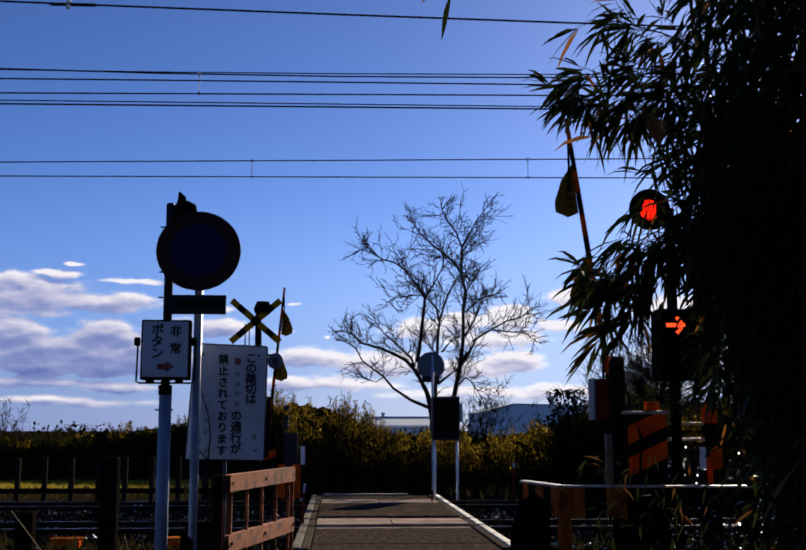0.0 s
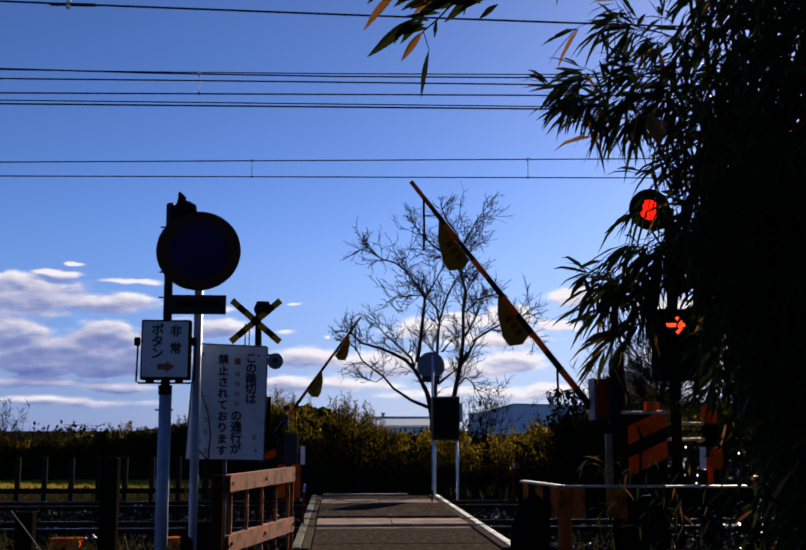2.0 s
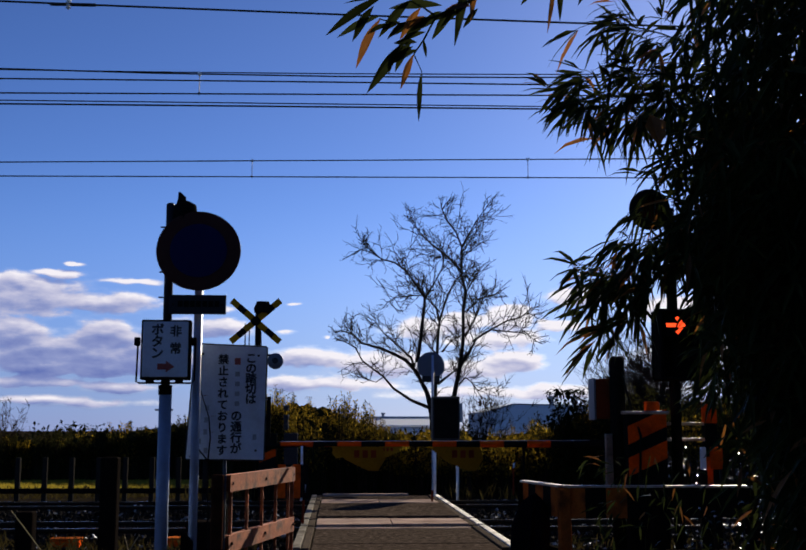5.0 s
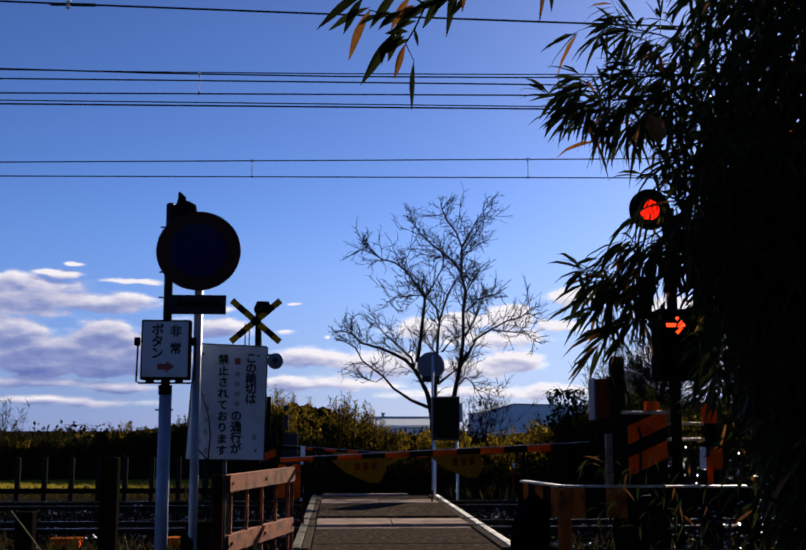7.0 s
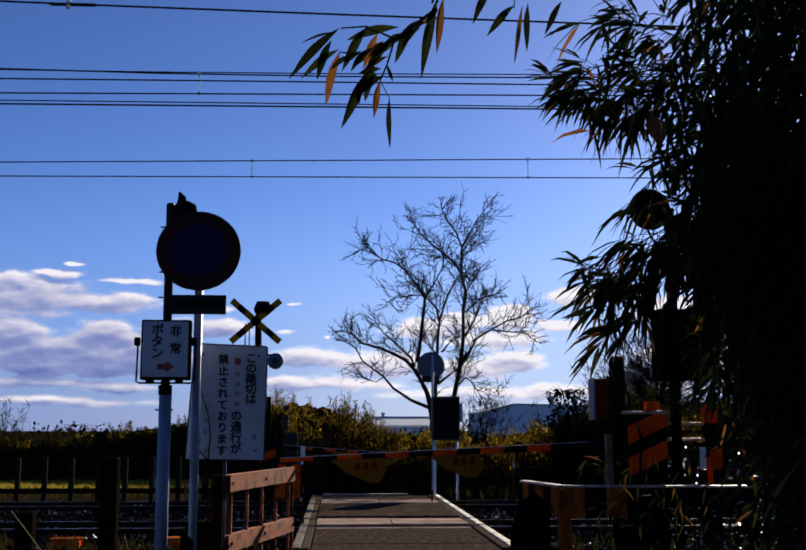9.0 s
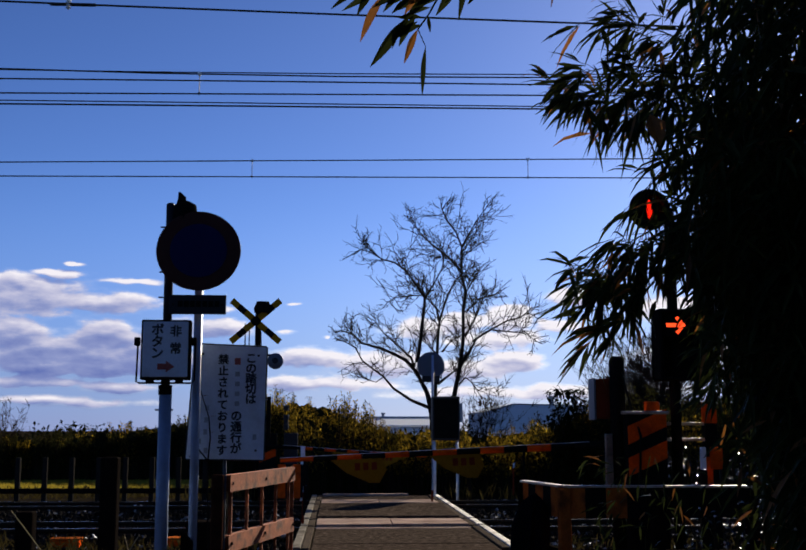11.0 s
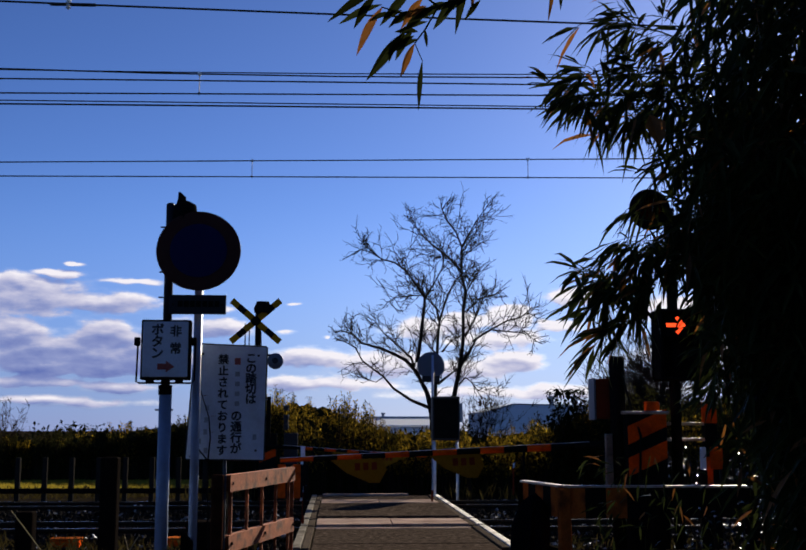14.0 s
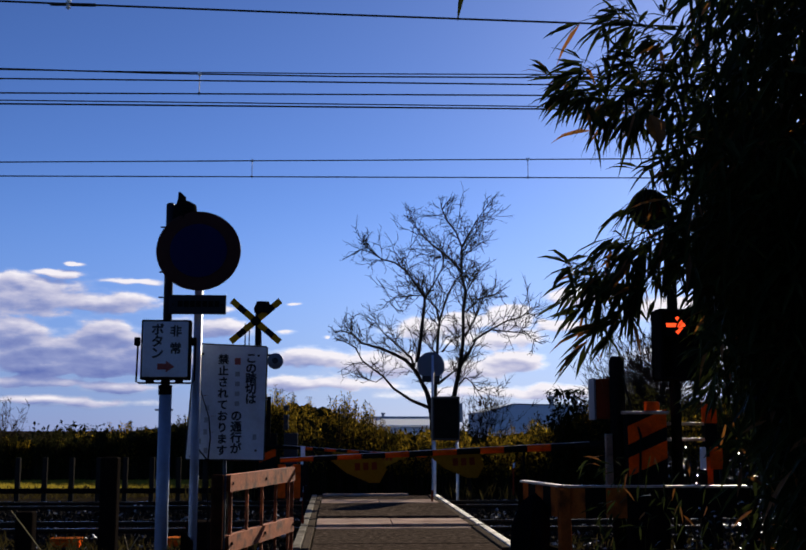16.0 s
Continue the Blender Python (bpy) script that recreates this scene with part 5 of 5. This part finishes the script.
    hang += [((-0.155, 0.02, 0.185), (-0.8, 0, -0.9), 0.24, 0.036, 0), ((-0.16, 0.02, 0.17), (-1, 0, -0.35), 0.13, 0.026, 0), ((-0.18, 0, 0.13), (-0.3, 0, -1), 0.14, 0.03, 0), ((-0.06, 0, 0.19), (-0.5, 0, -1), 0.17, 0.034, 0), ((-0.02, 0, 0.17), (-0.35, 0, -1), 0.13, 0.03, 1), ((0.03, 0, 0.15), (-0.6, 0, -0.8), 0.14, 0.032, 0)]
    hang += [((0.05, 0, 0.2), (-0.9, 0, -0.25), 0.18, 0.034, 0), ((0.02, 0, 0.09), (-0.9, 0, -0.6), 0.1, 0.022, 0), ((0.02, 0, 0.06), (0.4, 0, -1), 0.06, 0.018, 0), ((0.2, 0, 0.3), (-0.22, 0, -1), 0.28, 0.036, 0), ((0.22, 0, 0.3), (-0.14, 0, -1), 0.19, 0.04, 1), ((0.16, 0, 0.26), (-0.6, 0, -0.8), 0.16, 0.034, 0)]
    hang += [((0.1, 0, 0.22), (-0.4, 0, -1), 0.15, 0.036, 0), ((0.47, 0, 0.28), (-0.85, 0, -0.9), 0.14, 0.03, 0), ((0.5, 0, 0.28), (-0.16, 0, -1), 0.2, 0.026, 1), ((0.52, 0, 0.29), (-0.05, 0, -1), 0.165, 0.026, 0), ((0.64, 0, 0.3), (-0.55, 0, -1), 0.13, 0.028, 0), ((0.4, 0, 0.36), (-0.5, 0, -0.9), 0.16, 0.03, 0)]
    for k in range(13):                     # more leaves along the hanging stem
        u = k / 12
        p = Vector((0.2 - 0.3 * u, rng.uniform(-0.02, 0.03), 0.25 - 0.17 * u))
        hang.append((p, (rng.uniform(-1.0, -0.2), rng.uniform(-0.2, 0.2), rng.uniform(-0.9, -0.35)), rng.uniform(0.06, 0.1), rng.uniform(0.02, 0.028), k % 6 == 2))
    hang += [((-0.01, 0.01, 0.03), (-0.5, 0.1, -0.6), 0.09, 0.024, 0), ((0.0, -0.01, 0.04), (-0.7, -0.1, -0.2), 0.08, 0.022, 0), ((0.01, 0, 0.02), (-0.9, 0, -0.75), 0.12, 0.026, 0), ((-0.02, 0.01, 0.05), (-0.25, 0, -1), 0.12, 0.03, 0)]
    pendant, high, high_dry = Geo(), Geo(), Geo()
    for k, (p, d, length, w, isdry) in enumerate(hang):
        fresh, withered = (high, high_dry) if p[0] > 0.19 else (lv, dr)
        long_leaf(pendant if k == 0 else withered if isdry else fresh, Vector(p), Vector(d), length * 1.02, w * 1.2, Vector((rng.gauss(0.3, 0.5), -0.9, rng.gauss(0.2, 0.4))), 0.06)
    pendant.tube([(0, 0, 0), (0.034, 0, -0.06)], [0.002, 0.0015], 4)
    br = part("branch", st, CULM, b, "", True)
    part("branch_leaves", lv, LEAF, br)
    part("withered_leaves", dr, DRYLEAF, br, "orange-brown withered leaves")
    SPRAYS.append(("near", br, (0, 0, 0)))
    br = part("branch", upper, CULM, b, "", True)
    part("branch_leaves", high, LEAF, br)
    part("withered_leaves", high_dry, DRYLEAF, br, "orange-brown withered leaves")
    SPRAYS.append(("bough", br, (0, 0, 0)))
    SPRAYS.append(("pendant", part("hanging_leaf", pendant, LEAF, b, "long leaf hanging from the branch's node"), (0, 0, 0)))


def build_far_buildings():
    h = thing("warehouse", 16.5, 92, -0.16, "pale blue-grey warehouse with a shallow gable roof", "building")
    part("wall", Geo().slab([(-3.7, 0), (5.5, 0), (5.5, 3.42), (-1.5, 3.56), (-3.7, 2.92)], 0, 14), WALLPALE, h)
    part("roof", Geo().slab([(-3.8, 2.98), (-1.5, 3.66), (5.7, 3.5), (5.7, 3.42), (-1.5, 3.56), (-3.8, 2.9)], -0.1, 14.1), ROOFDARK, h, "grey sheet roof")
    for x in (2.6, 4.6):
        part("vent", Geo().tube([(x, 4, 3.4), (x, 4, 4.2), (x, 4, 4.21), (x, 4, 4.4)], [0.2, 0.2, 0.35, 0.3], 10), ROOFDARK, h)
    b = thing("shed", 6.3, 112, -0.16, "long low shed with a pale sheet roof", "building")
    part("wall", Geo().box(-3.4, 3.6, 0, 12, 0, 1.9), WALLPALE, b)
    part("roof", Geo().add([(-3.7, -0.4, 1.75), (3.9, -0.4, 1.75), (3.9, 5, 2.75), (-3.7, 5, 2.75), (-3.7, 12, 1.8), (3.9, 12, 1.8)], [(0, 1, 2, 3), (3, 2, 5, 4)]), ROOFPALE, b, "pale sunlit sheet roof")
    part("ridge", Geo().box(-3.75, 3.95, 4.7, 5.3, 2.68, 2.86, 0.03), ROOFDARK, b, "dark ridge cap")
    part("vent", Geo().tube([(-1.4, 5, 2.6), (-1.4, 5, 3.1), (-1.4, 5, 3.11), (-1.4, 5, 3.25)], [0.15, 0.15, 0.28, 0.2], 10), ROOFDARK, b)
    t = Geo()
    rng = random.Random(2)
    for _ in range(12000):
        x = rng.uniform(-60, 60)
        p = Vector((x, rng.uniform(60, 75), rng.uniform(0, 1.0 + 0.4 * math.sin(x * 0.3) + 0.3 * math.sin(x * 1.1))))
        t.leaf(p, Vector((rng.gauss(0, 1), rng.gauss(0, 1), rng.gauss(0, 1))), rng.uniform(0.25, 0.45), 0.16)
    tagged(part("far_woods", t, HEDGEDARK), "dark far line of trees along the horizon", "woods", kind="stuff")


def build_sky_screen():
    """Bamboo leaves behind the camera and along the lane's right side, out of view."""
    # Added to block sky light that comes from behind and the right.
    rng = random.Random(31)
    g = Geo()
    for _ in range(7000):
        u = rng.random()
        if u < 0.62:
            p = Vector((rng.uniform(-13, 8), rng.uniform(-5.5, -3.5), rng.uniform(0, 5.5)))
        else:
            p = Vector((rng.uniform(4.6, 6.5), rng.uniform(-6, 6.5), rng.uniform(0, 7)))
        g.leaf(p, Vector((rng.gauss(0, 1), rng.gauss(0, 1), rng.gauss(-0.4, 0.8))), rng.uniform(0.6, 1.0), rng.uniform(0.25, 0.4))
    tagged(part("bamboo_grove", g, LEAF), "unseen dark bamboo leaves added to block sky light", "grove", kind="stuff")


# ---- the things, space by space ----
build_ground()
build_tracks()
build_deck()
build_clouds()
build_wires()
build_sleeper_fence()
build_hedge()
build_far_buildings()
build_bare_tree()
build_bush(8.3, 28.5, 2.0, 3.9, 3, "leafless twiggy bush beyond the crossing", n=330)
build_shrub(4.95, 22.3, 0.5, 2.15, 12)
build_shrub(5.9, 22.2, 0.8, 1.9, 14)
build_shrub(10.5, 27.0, 2.6, 2.9, 13)
build_glossy_shrub(4.1, 11.6, 0.85, 1.15, 51, 700)
build_glossy_shrub(3.3, 9.0, 0.5, 0.75, 52, 260)
build_bush(3.75, 28.2, 1.0, 2.7, 6, "leafless shrub of many thin stems beside the tree", n=34, thick=0.01)
build_bush(-10.9, 36, 1.6, 2.4, 9, "leafless shrub standing above the thicket", n=30)
far_machine = build_far_signal()
build_cabinet()
build_round_sign()
build_button_post()
build_notice_board()
build_left_guard()
build_right_guard()
near_machine = build_gate_machine("barrier_machine", 2.7, 10.4, 1.17, 1, "black barrier machine with orange hazard stripes and pillar")
build_near_posts()
lens, arrow = build_flasher()
near_arm = build_arm(3.27, -1, near_machine, "black and orange barrier arm with yellow flags")
near_straps = build_straps(near_arm, 3.27, -1)
far_arm = build_arm(3.16, 1, far_machine, "black and orange barrier arm with yellow flags")
far_straps = build_straps(far_arm, 3.16, 1)
build_bamboo()
build_sky_screen()


def motions():
    # both barrier arms come down together and stay down; the straps keep hanging
    lift = [(0, 81.0), (0.3, 78.8), (0.6, 74.4), (0.9, 69.5), (1.2, 64.6), (1.5, 59.5), (1.8, 54.3), (2.1, 49.1), (2.4, 43.9), (2.7, 38.7), (3.0, 33.4), (3.3, 28.1), (3.6, 22.7), (3.9, 17.1), (4.2, 11.7), (4.6, 4.8), (5.0, -0.8), (5.4, -3.1), (5.8, -3.5), (6.2, -3.5), (16, -3.5)]
    walk(near_arm, [(t, pose(0.03, 0, 1.22, 0, a + 0.9, 0)) for t, a in lift])
    rest = {4.6: 4.0, 5.0: -2.8, 5.4: -6.2, 5.8: -7.2, 6.2: -7.2, 16: -7.2}     # the far arm settles a little lower
    far_lift = [(t, rest[t] if t in rest else a) for t, a in lift]
    walk(far_arm, [(t, pose(0.01, 0, 1.05, 0, -a - 3.4, 0)) for t, a in far_lift])
    for st, (k, drop) in zip(near_straps, STRAPS):
        walk(st, [(t, pose(-3.27 * k, -0.02, -0.02, 0, -a - 0.9, 0)) for t, a in lift])
    for st, (k, drop) in zip(far_straps, STRAPS):
        walk(st, [(t, pose(3.16 * k, -0.02, -0.02, 0, a + 3.4, 0)) for t, a in far_lift])
    # the lamp and the arrow turn their lit faces away to imitate blinking
    def flips(place, changes, start):
        """changes: (seconds, angle at the end, time that the turn takes)."""
        rows, now = [(0, pose(*place, 0, 0, start))], start
        for t, goal, takes in changes:
            for k in range(4):
                rows.append((t + takes * k / 3, pose(*place, 0, 0, now + (goal - now) * k / 3)))
            now = goal
        return rows + [(16, pose(*place, 0, 0, now))]

    blink = [(0.04, 180, 0.1)]
    for i in range(13):
        blink.append((0.58 + 1.222 * i, 0, 0.1))
        if 1.2 + 1.222 * i < 15.86:
            blink.append((1.2 + 1.222 * i, 180, 0.1))
    blink.append((15.87, 180, 0.1))
    walk(lens, flips((0, 0.01, 0), blink, 0))
    walk(arrow, flips((-0.016, -0.06, 2.342), [(3.35, 180, 0.3), (4.5, 0, 0.2), (8.6, 180, 0.24), (9.6, 0, 0.2), (14.7, 180, 0.2), (15.68, 0, 0.25)], 0))
    # wind in the bamboo: sway of each group of branches, in degrees
    upper = [(0, 3), (0.5, 4), (1, 2.5), (1.5, 1.7), (2, 3), (2.5, 5.8), (3, 5), (3.5, 4.5), (4, 4.5), (5, 2), (6.3, 0.5), (7, 0), (7.5, -0.5), (8, -0.5), (8.5, 0), (9, 6.5), (9.5, 6), (10.5, 3), (11.5, 8), (12, 10), (12.5, 12), (13, 8), (13.5, 8), (14, 4), (14.5, 6), (15, 6.5), (15.5, 8), (16, 6.5)]
    middle = [(0, 1, 0), (0.5, -0.5, 0), (1, -1, 0), (1.5, -1, 0.03), (2, -1.5, 0.02), (2.5, -2.5, 0.035), (3, -1.5, 0), (3.5, 0, -0.05), (4, 0.5, -0.04), (5, 1, -0.02), (6.3, 0, -0.03), (7, 0, 0), (8, -0.5, -0.03), (8.5, 1.5, 0.02), (9, 1, 0.02), (10, -1, -0.03)]
    middle += [(11.5, 2, -0.05), (12, 2.5, -0.06), (12.5, 2, -0.02), (13, 1, 0.02), (13.5, -1, -0.04), (14, 0, -0.02), (14.5, 0.5, -0.02), (15, 1, -0.04), (16, 1.5, -0.05)]
    for tag, br, (x, y, z) in SPRAYS:
        if tag in ("upper", "top"):
            walk(br, [(t, pose(x, y, z, 0, s * (0.6 if tag == "top" else 1.0), s * 0.3)) for t, s in upper])
        elif tag in ("mid", "low"):
            walk(br, [(t, pose(x + dx, y, z, 0, s * (1.3 if tag == "low" else 1.0), s * 0.3)) for t, s, dx in middle])
    # the hanging branch: place of its lowest leaf tip (x, z) and its lean
    tips = []
    tips += [(0, 0.353, 2.564, 34), (0.5, 0.429, 2.356, 32), (1, 0.368, 2.456, 34), (1.5, 0.352, 2.380, 33), (2, 0.279, 2.353, 30), (2.5, 0.242, 2.264, 21), (3, 0.261, 2.255, 11), (3.5, 0.291, 2.303, 17), (4, 0.316, 2.341, 21), (5, 0.270, 2.270, 15)]
    tips += [(6.3, 0.245, 2.215, 9), (6.5, 0.245, 2.230, 7), (7, 0.246, 2.308, 12), (7.5, 0.203, 2.198, 9), (8, 0.200, 2.208, 5), (8.5, 0.191, 2.198, 5), (9, 0.170, 2.173, 4), (9.2, 0.182, 2.176, 4), (10.2, 0.260, 2.300, 12), (11.3, 0.313, 2.445, 22)]
    tips += [(11.5, 0.378, 2.629, 28), (12, 0.399, 2.929, 30), (12.5, 0.133, 2.366, 36), (13, 0.325, 2.426, 38), (13.5, 0.352, 2.298, 21), (14, 0.270, 2.309, 17), (14.5, 0.352, 2.354, 32), (15, 0.301, 2.439, 36), (15.5, 0.270, 2.451, 32), (16, 0.409, 2.636, 34)]
    near = [br for tag, br, _ in SPRAYS if tag == "near"][0]
    leaf = [br for tag, br, _ in SPRAYS if tag == "pendant"][0]
    bough = [br for tag, br, _ in SPRAYS if tag == "bough"][0]
    rows, leaf_rows, bough_rows = [], [], []
    for t, x, z, lean in tips:
        g = radians(lean * 0.4)      # the long leaf hangs steeper than its branch leans
        hx, hz = 0.039, -0.226       # leaf tip as seen from the node
        ox, oz = hx * math.cos(g) + hz * math.sin(g), -hx * math.sin(g) + hz * math.cos(g)
        node = (x - ox - 2.2, 3.6 - 5.7, z - oz + 0.16)
        rows.append((t, pose(*node, 0, lean, 0)))
        bough_rows.append((t, pose(node[0], node[1], node[2] + 0.0022 * lean, 0, lean * 0.1, 0)))
        leaf_rows.append((t, pose(*node, 0, lean * 0.4, 0)))
    walk(leaf, leaf_rows)
    walk(bough, bough_rows)
    walk(near, rows)


motions()
